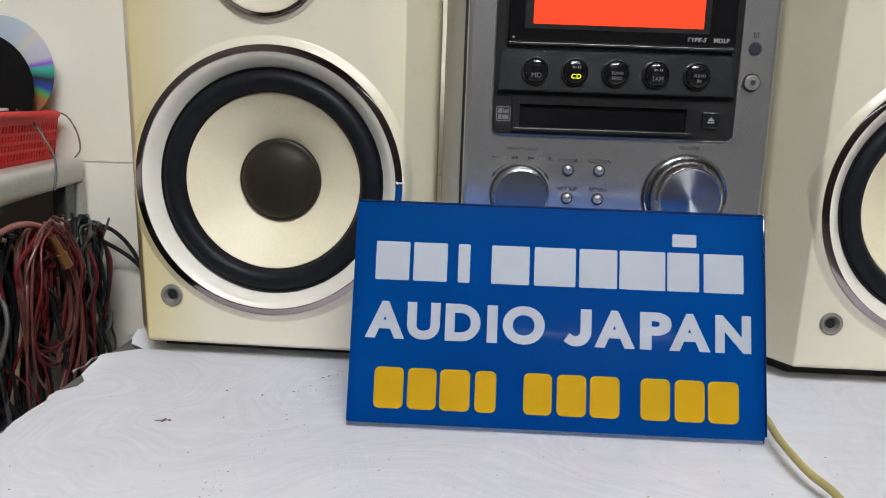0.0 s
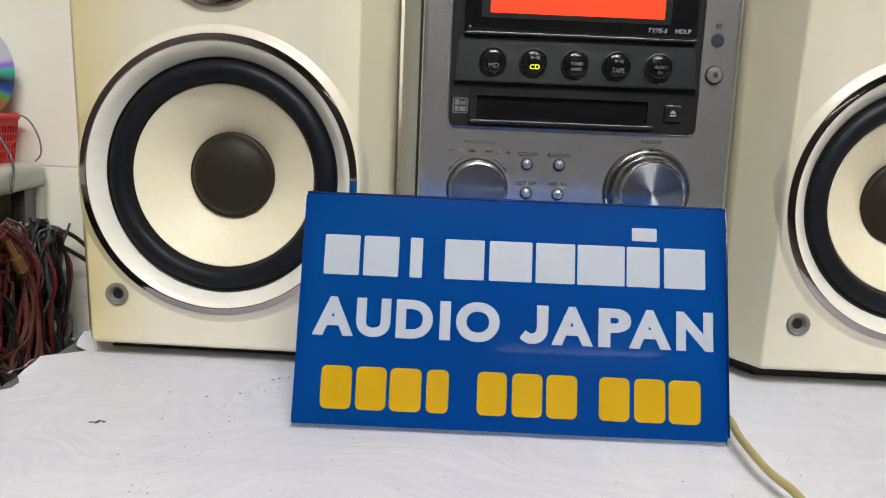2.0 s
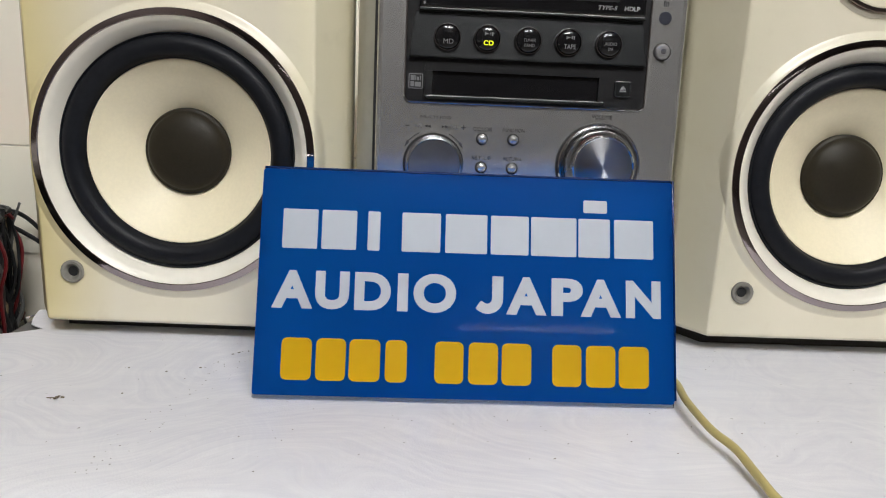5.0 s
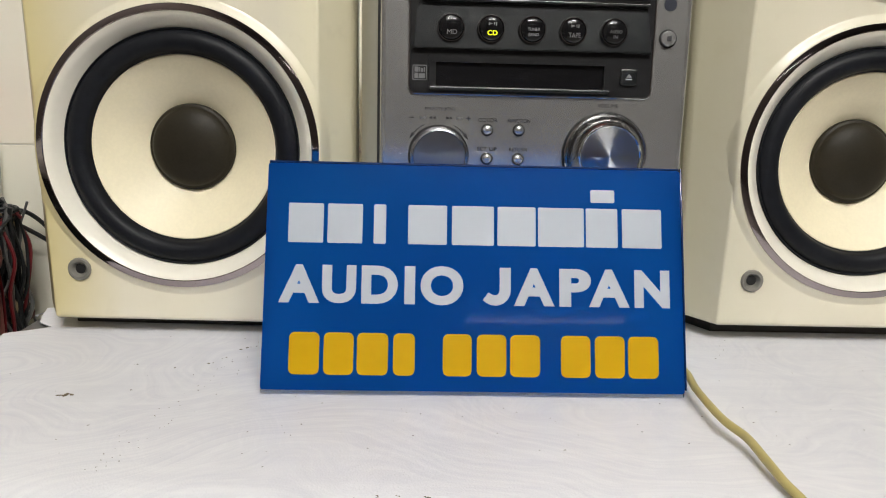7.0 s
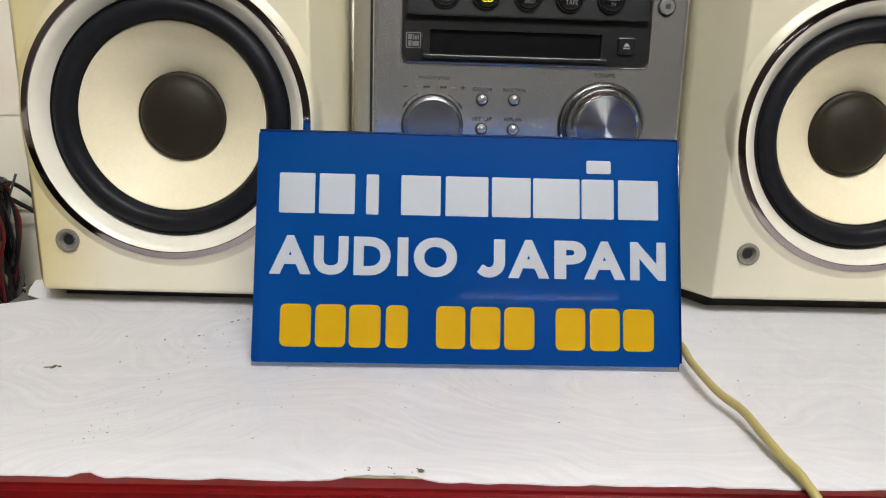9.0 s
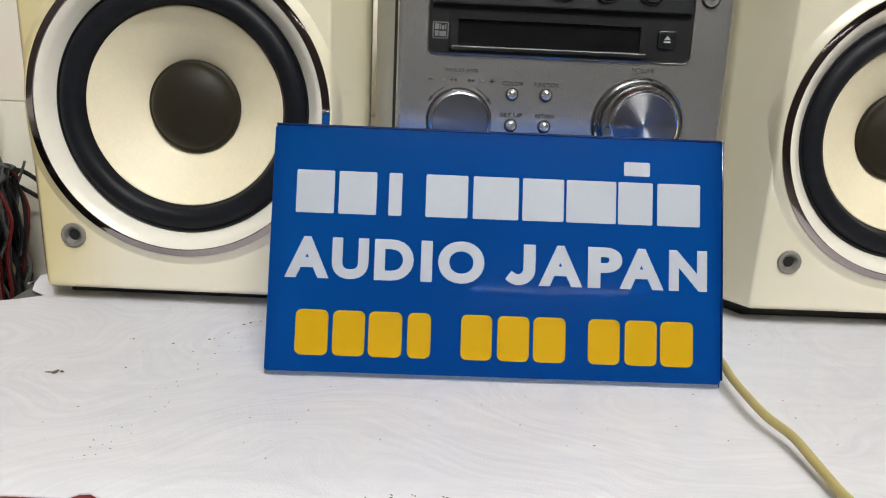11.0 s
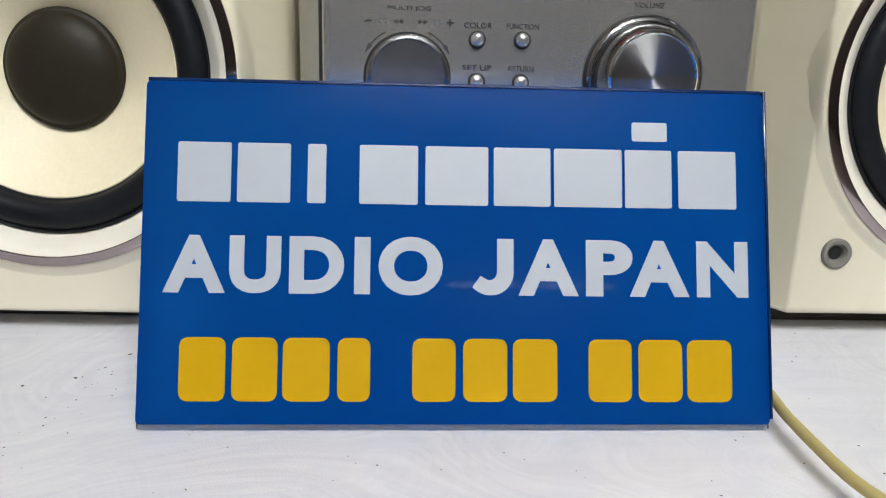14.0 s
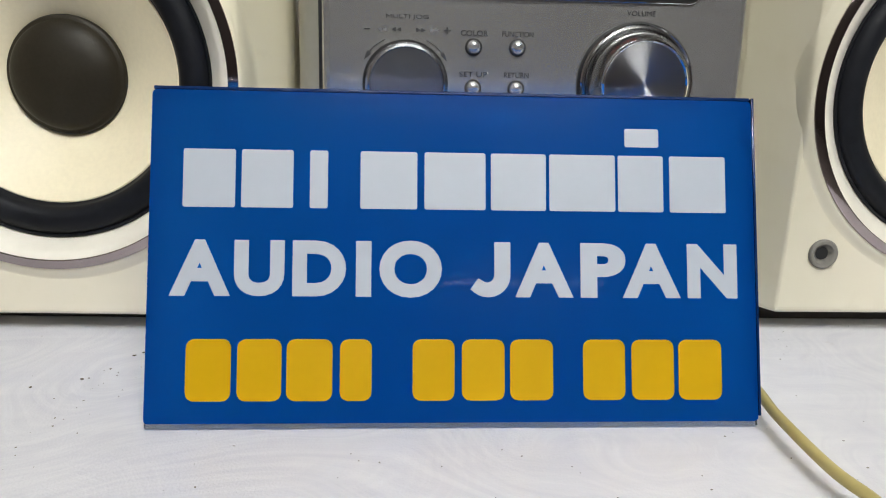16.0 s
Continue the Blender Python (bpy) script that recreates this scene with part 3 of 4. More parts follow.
def speaker(cx, fy, shell, label, shift=0.0, socket_shift=0.0, edge=0.0, taper=0.0, turn=0.0, outer=0.0, flare=0.0, crease=0.0, foot=0.0):
    """flare and crease: how far the outer side and the front crease lean outwards and inwards from foot to top."""
    z0, h, half = 0.7606 + foot, 0.2844 - foot, 0.0775
    sp = thing("loudspeaker", (cx, fy, 0.75), label, "loudspeaker", "stereo loudspeakers")
    # cabinet: front with slanted cheeks and straight sides
    plan = [(-half - outer, 0), (half + edge, 0), (half + 0.0172 + edge, 0.030), (half + 0.0185 + edge, 0.036), (half + 0.0185 - taper, 0.255), (-half - 0.0185 - outer, 0.255), (-half - 0.0185 - outer, 0.036), (-half - 0.0172 - outer, 0.030)]
    bm = bmesh.new()
    low = bm.faces.new([bm.verts.new((cx + x, fy + y, z0)) for x, y in plan])
    up = bmesh.ops.extrude_face_region(bm, geom=[low])
    for v in up["geom"]:
        if isinstance(v, bmesh.types.BMVert):
            v.co.z = z0 + h
    bmesh.ops.recalc_face_normals(bm, faces=bm.faces[:])
    creases = [e for e in bm.edges if abs(e.verts[0].co.z - e.verts[1].co.z) > 0.1 and e.verts[0].co.y < fy + 0.001]
    for v in bm.verts:
        up = (v.co.z - z0) / h
        if v.co.x < cx - half - outer - 0.005:
            v.co.x -= flare * up
        elif v.co.y < fy + 0.001 and v.co.x < cx:
            v.co.x += crease * up
    bmesh.ops.bevel(bm, geom=[e for e in bm.edges if e not in creases], offset=0.0032, segments=4, affect="EDGES", profile=0.5)
    creases = [e for e in bm.edges if abs(e.verts[0].co.z - e.verts[1].co.z) > 0.1 and all(v.co.y < fy + 0.001 for v in e.verts)]
    bmesh.ops.bevel(bm, geom=creases, offset=0.0011, segments=2, affect="EDGES", profile=0.5)
    flatten(bm)
    zc = 0.8612
    cut = join(lathe((cx + shift, fy, zc), [(0.0, 0.02), (0.0785, 0.02), (0.0785, -0.045), (0.0, -0.045)], 96), lathe((cx - 0.0015, fy, 0.9905), [(0.0, 0.02), (0.0322, 0.02), (0.0322, -0.025), (0.0, -0.025)], 64),
               *[lathe((cx + socket_shift + sx * 0.0615, fy, pz), [(0.0, 0.02), (0.0045, 0.02), (0.0045, -0.008), (0.0, -0.008)], 24) for sx in (-1, 1) for pz in (0.7895, 1.022)])
    part("cabinet", carved(bm, cut), shell, sp)
    c = (cx + shift, fy, zc)
    swell = [(0.0866 - 0.0060 * k / 10, 0.0026 * (k / 10) ** 2 * (3 - 0.2 * k) - 0.0001) for k in range(11)]
    lip = lathe(c, swell + [(0.078, 0.0025), (0.077, -0.001)], 160)
    for v in lip.verts:  # the moulding runs down over the slanted cheeks
        r = math.hypot(v.co.x - c[0], v.co.z - c[2])
        lean = half + (outer - 0.36 * crease if v.co.x < cx else edge)
        v.co.y += min(1.0, max(0.0, (r - 0.0806) / 0.0045)) * max(0.0, abs(v.co.x - cx) - lean) * 1.74
    part("raised_lip", lip, shell, sp)
    part("trim_ring", lathe(c, [(0.0807, 0.0005), (0.0806, 0.0030), (0.08052, 0.0032), (0.0771, 0.0041), (0.0768, 0.0041), (0.0765, 0.0038), (0.0763, 0.0030), (0.0763, 0.001)], 128), RING_CHROME, sp, "polished chrome ring")
    part("flange", lathe(c, [(0.0769, 0.0034), (0.0765, 0.0035), (0.0748, 0.0027), (0.0725, 0.0006), (0.0700, -0.0030), (0.068, -0.0052)], 128), WHITE_RING, sp, "white sloped plastic flange")
    roll = [(0.0682, -0.0046), (0.0676, -0.0034)] + [(0.0608 + 0.0062 * math.cos(radians(a)), -0.0061 + 0.0052 * math.sin(radians(a))) for a in range(20, 181, 16)] + [(0.0535, -0.0078), (0.0528, -0.0084)]
    part("surround", lathe(c, roll, 128), RUBBER, sp, "black rubber roll surround")
    part("cone", lathe(c, [(0.0537, -0.0077), (0.0530, -0.0074), (0.049, -0.0103), (0.042, -0.0148), (0.034, -0.0201), (0.026, -0.0262), (0.024, -0.0278)], 128), CONE, sp, "off-white paper cone")
    part("dust_cap", lathe(c, [(0.0258, -0.0266), (0.0259, -0.0249), (0.0253, -0.0236), (0.0240, -0.0231)] + [(0.0236 * math.cos(radians(a)), -0.0232 + 0.0085 * math.sin(radians(a))) for a in range(5, 86, 8)] + [(0.0, -0.0147)]), CAP, sp, "dark grey domed dust cap")
    # tweeter with a bar across it
    t = (cx - 0.0015, fy, 0.9905)
    part("tweeter_lip", lathe(t, [(0.0375, -0.001), (0.0365, 0.0006), (0.0345, 0.0016), (0.0325, 0.001), (0.032, -0.001)]), shell, sp)
    tw = part("tweeter_ring", lathe(t, [(0.0338, 0.0005), (0.0337, 0.0037), (0.0335, 0.0040), (0.0318, 0.0044), (0.0315, 0.0042), (0.0312, 0.0028), (0.0312, 0.0)]), BROWN_CHROME, sp, "dark chrome ring")
    part("tweeter_horn", lathe(t, [(0.0313, 0.0030), (0.0305, 0.0032), (0.0272, 0.0004), (0.0268, -0.0006), (0.0215, -0.0058), (0.0205, -0.0060)]), CHAMPAGNE, sp, "champagne coloured horn")
    part("tweeter_throat", lathe(t, [(0.0207, -0.0058), (0.0170, -0.0072), (0.0125, -0.0115), (0.0115, -0.012)]), GOLD, sp)
    part("tweeter_dome", lathe(t, [(0.0125, -0.0118)] + [(0.0115 * math.cos(radians(a)), -0.0115 + 0.0075 * math.sin(radians(a))) for a in range(0, 86, 10)] + [(0.0, -0.004)]), KNOB, sp, "silver dome")
    part("tweeter_bar", slab(outline(t[0] - 0.0314, t[0] + 0.0314, t[2] - 0.0042, t[2] + 0.0042, 0.0012, 3), fy - 0.0052, fy - 0.0012, 0.001), KNOB, sp, "bright metal cross bar")
    # sockets for the missing grille
    for sx in (-1, 1):
        for pz in (0.7895, 1.022):
            q = (cx + socket_shift + sx * 0.0615, fy, pz)
            peg = part("grille_socket", lathe(q, [(0.0068, -0.001), (0.0068, 0.0010), (0.0062, 0.0017), (0.0048, 0.0015), (0.0034, -0.0002), (0.0028, -0.004)], 40), PEG_GREY, sp, "grey rubber socket")
            part("socket_hole", lathe(q, [(0.0030, -0.0008), (0.0, -0.0009)], 24), HOLE, peg)
    # added dark base, standing in for the shadow gap under the cabinet
    foot = bmesh.new()
    w = half - 0.001
    low = foot.faces.new([foot.verts.new((cx + x, fy + y, 0.7502)) for x, y in ((-w, 0.024), (w, 0.024), (w + 0.012, 0.048), (w, 0.245), (-w, 0.245), (-w - 0.012, 0.048))])
    for v in bmesh.ops.extrude_face_region(foot, geom=[low])["geom"]:
        if isinstance(v, bmesh.types.BMVert):
            v.co.z = z0 + 0.0008
    bmesh.ops.recalc_face_normals(foot, faces=foot.faces[:])
    part("shadow_gap_base", foot, SHADOW_BASE, sp, "recessed dark base added for the shadow gap")
    sp.rotation_euler.z = radians(turn)
    return sp


speaker(-0.0975, 0.455, CREAM_AGED, "glossy cream bookshelf loudspeaker with white woofer and yellowed side", edge=0.0025, taper=0.020, turn=-3.0, flare=0.0085, crease=-0.0098, foot=-0.0018)
speaker(0.3060, 0.4455, CREAM_PLAIN, "glossy cream bookshelf loudspeaker with white woofer and chrome rings", 0.003, -0.0015, turn=-2.0, outer=0.0045, crease=0.0085)

# ---- the mini stereo ----
F = 0.4365
st = thing("mini_stereo", (0.1045, F, 0.75), "silver mini stereo with orange lit display and round knobs", "stereo")
casing = bmesh.new()
plan = [(0.0168, 0.0055), (0.0118, 0.0095), (0.0080, 0.018), (0.0060, 0.030), (0.0052, 0.050), (0.0052, 0.30), (0.1925, 0.30), (0.1925, 0.030), (0.1910, 0.012), (0.1885, 0.0055)]
floor_face = casing.faces.new([casing.verts.new((x, F + y, 0.757)) for x, y in plan])
for v in bmesh.ops.extrude_face_region(casing, geom=[floor_face])["geom"]:
    if isinstance(v, bmesh.types.BMVert):
        v.co.z = 1.028
bmesh.ops.recalc_face_normals(casing, faces=casing.faces[:])
part("cabinet", casing, SIDE, st, "grey-cream side casing with a rounded corner")
part("seam", slab(outline(0.0160, 0.1900, 0.7565, 1.0305, 0.0068, 8), F + 0.0048, F + 0.0062), HOLE, st, "dark seam behind the front")
part("faceplate", slab(outline(0.0174, 0.1896, 0.757, 1.03, 0.0068, 8), F, F + 0.0050, 0.0032, 5), SILVER, st, "silver metallic front")
for fx in (0.03, 0.18):
    for dy in (0.04, 0.25):
        part("foot", box(fx - 0.009, fx + 0.009, F + dy, F + dy + 0.018, 0.7502, 0.7572, 0.002), RUBBER, st)

bez = part("bezel", slab(outline(0.0335, 0.1680, 0.8962, 1.022, 0.0035), F - 0.0012, F + 0.002, 0.0006), BLACK_SATIN, st, "black front panel")
part("bezel_rim", slab(outline(0.0328, 0.1687, 0.8955, 1.0227, 0.0042), F - 0.0010, F + 0.002, 0.0003), CHROME, st, "thin bright rim")
disp = part("display_surround", slab(outline(0.0400, 0.1640, 0.9462, 1.0215, 0.0016), F - 0.0050, F, 0.0012), BLACK_GLOSS, st, "glossy black display surround")
part("display_edge", box(0.0400, 0.1640, F - 0.0047, F - 0.0010, 0.9448, 0.9463, 0.0004), CHARCOAL, disp)
part("display_backing", slab(outline(0.0485, 0.1490, 0.9535, 1.014, 0.001), F - 0.00525, F - 0.004), BLACK_SATIN, disp)
part("screen", slab(outline(0.0530, 0.1455, 0.9560, 1.010, 0.0006), F - 0.0056, F - 0.0045), ORANGE, disp, "glowing orange display")
GLYPHS = {"N": "1000110001110011010110011100011000110001", "o": "00000000000111010001100011000101110", "D": "11110100011000110001100011000111110",
          "i": "00100000000110000100001000010001110", "s": "00000000000111110000011100000111110", "c": "00000000000111010000100001000101110"}


def dots():
    bm = bmesh.new()
    pitch = 0.00120
    x = 0.0720
    for ch in "No Disc":
        bits = GLYPHS.get(ch, "")
        for k, b in enumerate(bits[:35]):
            if b == "1":
                px, pz = x + (k % 5) * pitch, 0.9860 - (k // 5) * pitch
                res = bmesh.ops.create_cube(bm, size=1)
                for v in res["verts"]:
                    v.co = (px + v.co.x * pitch * 0.82, F - 0.0057 + v.co.y * 0.0003, pz + v.co.z * pitch * 0.82)
        x += pitch * 5.8
    return bm


part("display_text", dots(), DOT, disp, "dark dot-matrix message", smooth=False)
written("TYPE-S", 0.1425, F - 0.0052, 0.9503, 0.0023, PALE_PRINT, disp, 0.0105, 0.01, 0.25)
written("MDLP", 0.1560, F - 0.0052, 0.9503, 0.0023, PALE_PRINT, disp, 0.0085, 0.015)
part("led", lathe((0.0425, F - 0.005, 0.9485), [(0.0008, 0.0), (0.0006, 0.0005), (0.0, 0.0006)], 16), PEARL, disp)

# sloping key tray and five round keys
tray = bmesh.new()
lo = [(0.0352, F - 0.0046, 0.9200), (0.1664, F - 0.0046, 0.9200), (0.1640, F - 0.0014, 0.9446), (0.0376, F - 0.0014, 0.9446)]
fr = [tray.verts.new(p) for p in lo]
bk = [tray.verts.new((p[0], F + 0.001, p[2])) for p in lo]
tray.faces.new(fr)
for k in range(4):
    tray.faces.new((fr[k], bk[k], bk[(k + 1) % 4], fr[(k + 1) % 4]))
bmesh.ops.recalc_face_normals(tray, faces=tray.faces[:])
bmesh.ops.bevel(tray, geom=[e for e in tray.edges if all(v in fr for v in e.verts)], offset=0.0006, segments=2, affect="EDGES")
part("key_tray", tray, CHARCOAL, st, "charcoal sloping key tray")
ROUND_KEYS = ((0.0560, ("MD",), 0), (0.0778, ("CD",), 1), (0.1002, ("TUNER", "BAND"), 0), (0.1225, ("TAPE",), 1), (0.1450, ("AUDIO", "IN"), 0))
for kx, texts, play in ROUND_KEYS:
    q = (kx - 0.0004, F - 0.0028, 0.9311)
    key = part("round_key", lathe(q, [(0.0064, 0.0)] + [(0.0064 * math.cos(radians(a)), 0.0030 + 0.0016 * math.sin(radians(a))) for a in range(0, 86, 12)] + [(0.0, 0.0046)], 48), BLACK_GLOSS, st, "black domed key")
    part("key_ring", lathe(q, [(0.0074, 0.0), (0.0074, 0.0026), (0.0072, 0.0031), (0.0069, 0.0031), (0.0065, 0.0024), (0.0065, 0.0)], 48), CHROME, key, "chrome ring")
    lit = CD_GLOW if texts[0] == "CD" else MID_PRINT
    if len(texts) == 1:
        written(texts[0], kx, F - 0.0073, 0.9287, 0.0025, lit, key, 0.0054 if texts[0] != "TAPE" else 0.0066, 0.008 if texts[0] == "CD" else 0.0)
    else:
        written(texts[0], kx, F - 0.0075, 0.9311, 0.0017, lit, key, 0.0068)
        written(texts[1], kx, F - 0.0074, 0.9284, 0.0017, lit, key, 0.0055 if texts[1] == "BAND" else 0.0022)
    if play:
        tri = bmesh.new()
        tri.faces.new([tri.verts.new(p) for p in ((kx - 0.0022, F - 0.0073, 0.9343), (kx + 0.0002, F - 0.0073, 0.9334), (kx - 0.0022, F - 0.0073, 0.9325))])
        bars = join(tri, box(kx + 0.0007, kx + 0.0012, F - 0.0073, F - 0.0070, 0.9325, 0.9343), box(kx + 0.0018, kx + 0.0023, F - 0.0073, F - 0.0070, 0.9325, 0.9343))
        part("play_mark", bars, MID_PRINT, key, smooth=False)

# disc slot
slot = part("slot_surround", join(slab(outline(0.0455, 0.1435, 0.9130, 0.9165, 0.0008, 2), F - 0.0034, F), slab(outline(0.0440, 0.0480, 0.8985, 0.9165, 0.0008, 2), F - 0.0032, F), slab(outline(0.1410, 0.1450, 0.8985, 0.9165, 0.0008, 2), F - 0.0032, F)), BLACK_SATIN, st, "black slot surround")
part("slot_flap", slab(outline(0.0475, 0.1415, 0.9000, 0.9132, 0.0004, 2), F - 0.00135, F + 0.001), BLACK_GLOSS, slot, "glossy dark slot flap")
part("slot_lip", box(0.0445, 0.1445, F - 0.0036, F, 0.8978, 0.9000, 0.0006), CHARCOAL, slot, "grey lower lip")
mark = part("format_mark", slab(outline(0.0352, 0.0432, 0.9030, 0.9112, 0.0006, 2), F - 0.0017, F), MID_PRINT, st, "small pale square mark")
part("mark_field", slab(outline(0.0357, 0.0427, 0.9035, 0.9107, 0.0003, 2), F - 0.0019, F), BLACK_SATIN, mark)
for bx0, bx1, bz0, bz1 in ((0.0363, 0.0385, 0.9075, 0.9102), (0.0389, 0.0394, 0.9075, 0.9100), (0.0398, 0.0410, 0.9075, 0.9094), (0.0414, 0.0420, 0.9075, 0.9100), (0.0363, 0.0382, 0.9041, 0.9069), (0.0386, 0.0421, 0.9041, 0.9066)):
    part("mark_bar", box(bx0, bx1, F - 0.0021, F, bz0, bz1), MID_PRINT, mark, smooth=False)
ej = part("eject_key", slab(outline(0.1503, 0.1597, 0.9028, 0.9118, 0.0012, 4), F - 0.0028, F, 0.0006), CHARCOAL, st, "square charcoal eject key")
tri = bmesh.new()
tri.faces.new([tri.verts.new(p) for p in ((0.1532, F - 0.0030, 0.9072), (0.1568, F - 0.0030, 0.9072), (0.1550, F - 0.0030, 0.9092))])
part("eject_mark", join(tri, box(0.1532, 0.1568, F - 0.0030, F - 0.0027, 0.9058, 0.9066)), PALE_PRINT, ej, smooth=False)

# knobs
jc = (0.0505, F, 0.8620)
jog = part("jog_knob", lathe(jc, [(0.0160, 0.0), (0.0160, 0.0035), (0.0157, 0.0040), (0.0154, 0.0105), (0.0150, 0.0116), (0.0143, 0.0120), (0.0139, 0.0114), (0.0136, 0.0110)]), KNOB, st, "flat satin aluminium jog knob")
part("jog_face", lathe(jc, [(0.0139, 0.0112), (0.008, 0.0111), (0.0, 0.0110)]), JOG_FACE, jog, "brushed grey face")
teeth = bmesh.new()
for k in range(110):
    a = 2 * math.pi * k / 110
    res = bmesh.ops.create_cube(teeth, size=1)
    for v in res["verts"]:
        r, w = 0.01560 + v.co.x * 0.0007, v.co.z * 0.00042
        v.co = (jc[0] + r * math.cos(a) - w * math.sin(a), jc[1] - 0.0078 + v.co.y * 0.0050, jc[2] + r * math.sin(a) + w * math.cos(a))
part("knurling", teeth, KNOB, jog, smooth=False)
part("knob_gap", lathe(jc, [(0.0172, -0.0005), (0.0170, 0.0004), (0.0158, 0.0004)]), HOLE, jog)
vc = (0.1445, F, 0.8640)
vol = part("volume_knob", lathe(vc, [(0.0206, 0.001), (0.0203, 0.0070), (0.0196, 0.0098), (0.0182, 0.0118), (0.0176, 0.0124)]), DARK_KNOB, st, "round dark metal volume knob")
part("knob_face", lathe(vc, [(0.0163, 0.0134), (0.008, 0.0128), (0.0, 0.0124)], 128), SPUN, vol, "spun aluminium face")
part("knob_rim", lathe(vc, [(0.0177, 0.0122), (0.0174, 0.0134), (0.0168, 0.0139), (0.0162, 0.0134)], 30), CHROME, vol, "bright faceted rim", smooth=False)
part("knob_base", lathe(vc, [(0.0244, -0.0005), (0.0243, 0.0010), (0.0236, 0.0012)]), HOLE, vol)
part("base_ring", lathe(vc, [(0.0237, 0.0), (0.0235, 0.0028), (0.0229, 0.0034), (0.0218, 0.0030), (0.0212, 0.0012), (0.0204, 0.0008)]), CHROME, vol, "chrome base ring")
for bx, bz in ((0.0775, 0.8768), (0.0952, 0.8770), (0.0777, 0.8608), (0.0953, 0.8608)):
    q = (bx, F, bz)
    btn = part("small_button", lathe(q, [(0.0027, 0.0), (0.0027, 0.0012)] + [(0.0026 * math.cos(radians(a)), 0.0013 + 0.0014 * math.sin(radians(a))) for a in range(10, 86, 15)] + [(0.0, 0.0027)], 32), PEARL, st, "pearl silver domed button")
    part("button_gap", lathe(q, [(0.0034, -0.0005), (0.0034, 0.0003), (0.0026, 0.0004)], 32), HOLE, btn)
stop = part("stop_button", lathe((0.1762, F, 0.9288), [(0.0042, 0.0), (0.0042, 0.0016), (0.0038, 0.0023), (0.0, 0.0026)], 40), PEARL, st, "round silver stop button")
part("button_gap", lathe((0.1762, F, 0.9288), [(0.0051, -0.0005), (0.0050, 0.0005), (0.0041, 0.0005)], 40), HOLE, stop)
part("stop_mark", box(0.1750, 0.1774, F - 0.0029, F - 0.0024, 0.9276, 0.9300), GREY_PRINT, stop, smooth=False)
part("sensor", lathe((0.1764, F, 0.9470), [(0.0036, 0.0), (0.0035, 0.0005), (0.0, 0.0006)], 32), surface("sensor_window", (0.045, 0.048, 0.062), 0.15, vary=0.1, bump=0.0), st, "dark round remote sensor window")
part("sensor_mark", join(box(0.1750, 0.1755, F - 0.0003, F, 0.9530, 0.9558), box(0.1773, 0.1778, F - 0.0003, F, 0.9530, 0.9558), box(0.1755, 0.1773, F - 0.0003, F, 0.9553, 0.9558), box(0.1761, 0.1767, F - 0.0003, F, 0.9530, 0.9550)), GREY_PRINT, st, smooth=False)
for body, tx, tz, w, h in (("MULTI JOG", 0.0510, 0.8876, 0.0168, 0.0021), ("COLOR", 0.0777, 0.8822, 0.0110, 0.0021), ("FUNCTION", 0.0952, 0.8822, 0.0126, 0.0021), ("SET UP", 0.0777, 0.8662, 0.0112, 0.0021),
                           ("RETURN", 0.0953, 0.8662, 0.0100, 0.0021), ("VOLUME", 0.1450, 0.8916, 0.0118, 0.0021), ("-", 0.0352, 0.8828, 0.0026, 0.0004), ("+", 0.0668, 0.8828, 0.0028, 0.0028)):
    written(body, tx, F - 0.0002, tz, h, GREY_PRINT, st, w)


def arrows(x, way, faint):
    bm = bmesh.new()
    for k in range(2):
        a = x + way * k * 0.0019
        bm.faces.new([bm.verts.new(p) for p in ((a, F - 0.0002, 0.8837), (a + way * 0.0019, F - 0.0002, 0.8828), (a, F - 0.0002, 0.8819))])
    return part("skip_mark", bm, MID_PRINT if faint else GREY_PRINT, st, smooth=False)


arrows(0.0485, -1, False)
arrows(0.0545, 1, False)
arrows(0.0430, -1, True)
arrows(0.0600, 1, True)
for sgn in (-1, 1):
    arc = [(jc[0] + sgn * 0.0188 * math.sin(radians(a)), F - 0.0001, jc[2] + 0.0188 * math.cos(radians(a))) for a in (26, 34, 42, 50)]
    tip = bmesh.new()
    a0, a1 = radians(50), radians(62)
    pa = [(0.0178, a0), (0.0198, a0), (0.0188, a1)]
    tip.faces.new([tip.verts.new((jc[0] + sgn * r * math.sin(a), F - 0.0002, jc[2] + r * math.cos(a))) for r, a in pa])
    part("turn_arrow", join(tube(arc, 0.00025, 5, 4), tip), GREY_PRINT, st, smooth=False)

# ---- the acrylic sign ----
BL, BR, TL = Vector((-0.0372, 0.3598, 0.7516)), Vector((0.1703, 0.3550, 0.7516)), Vector((-0.0366, 0.3942, 0.8597))
U, V = (BR - BL).normalized(), (TL - BL).normalized()
N = U.cross(V).normalized()
WS, HS = (BR - BL).length + 0.0008, (TL - BL).length
sign = thing("sign_stand", (0.066, 0.372, 0.75), "blue acrylic counter sign with white and yellow lettering", "sign")
TO_SIGN = Matrix((U, -N, V)).transposed().to_4x4()
TO_SIGN.translation = BL


def on_sign(bm):
    """From the sign's own width (x), depth (y, backwards) and height (z) to the world."""
    bm.transform(TO_SIGN)
    return bm


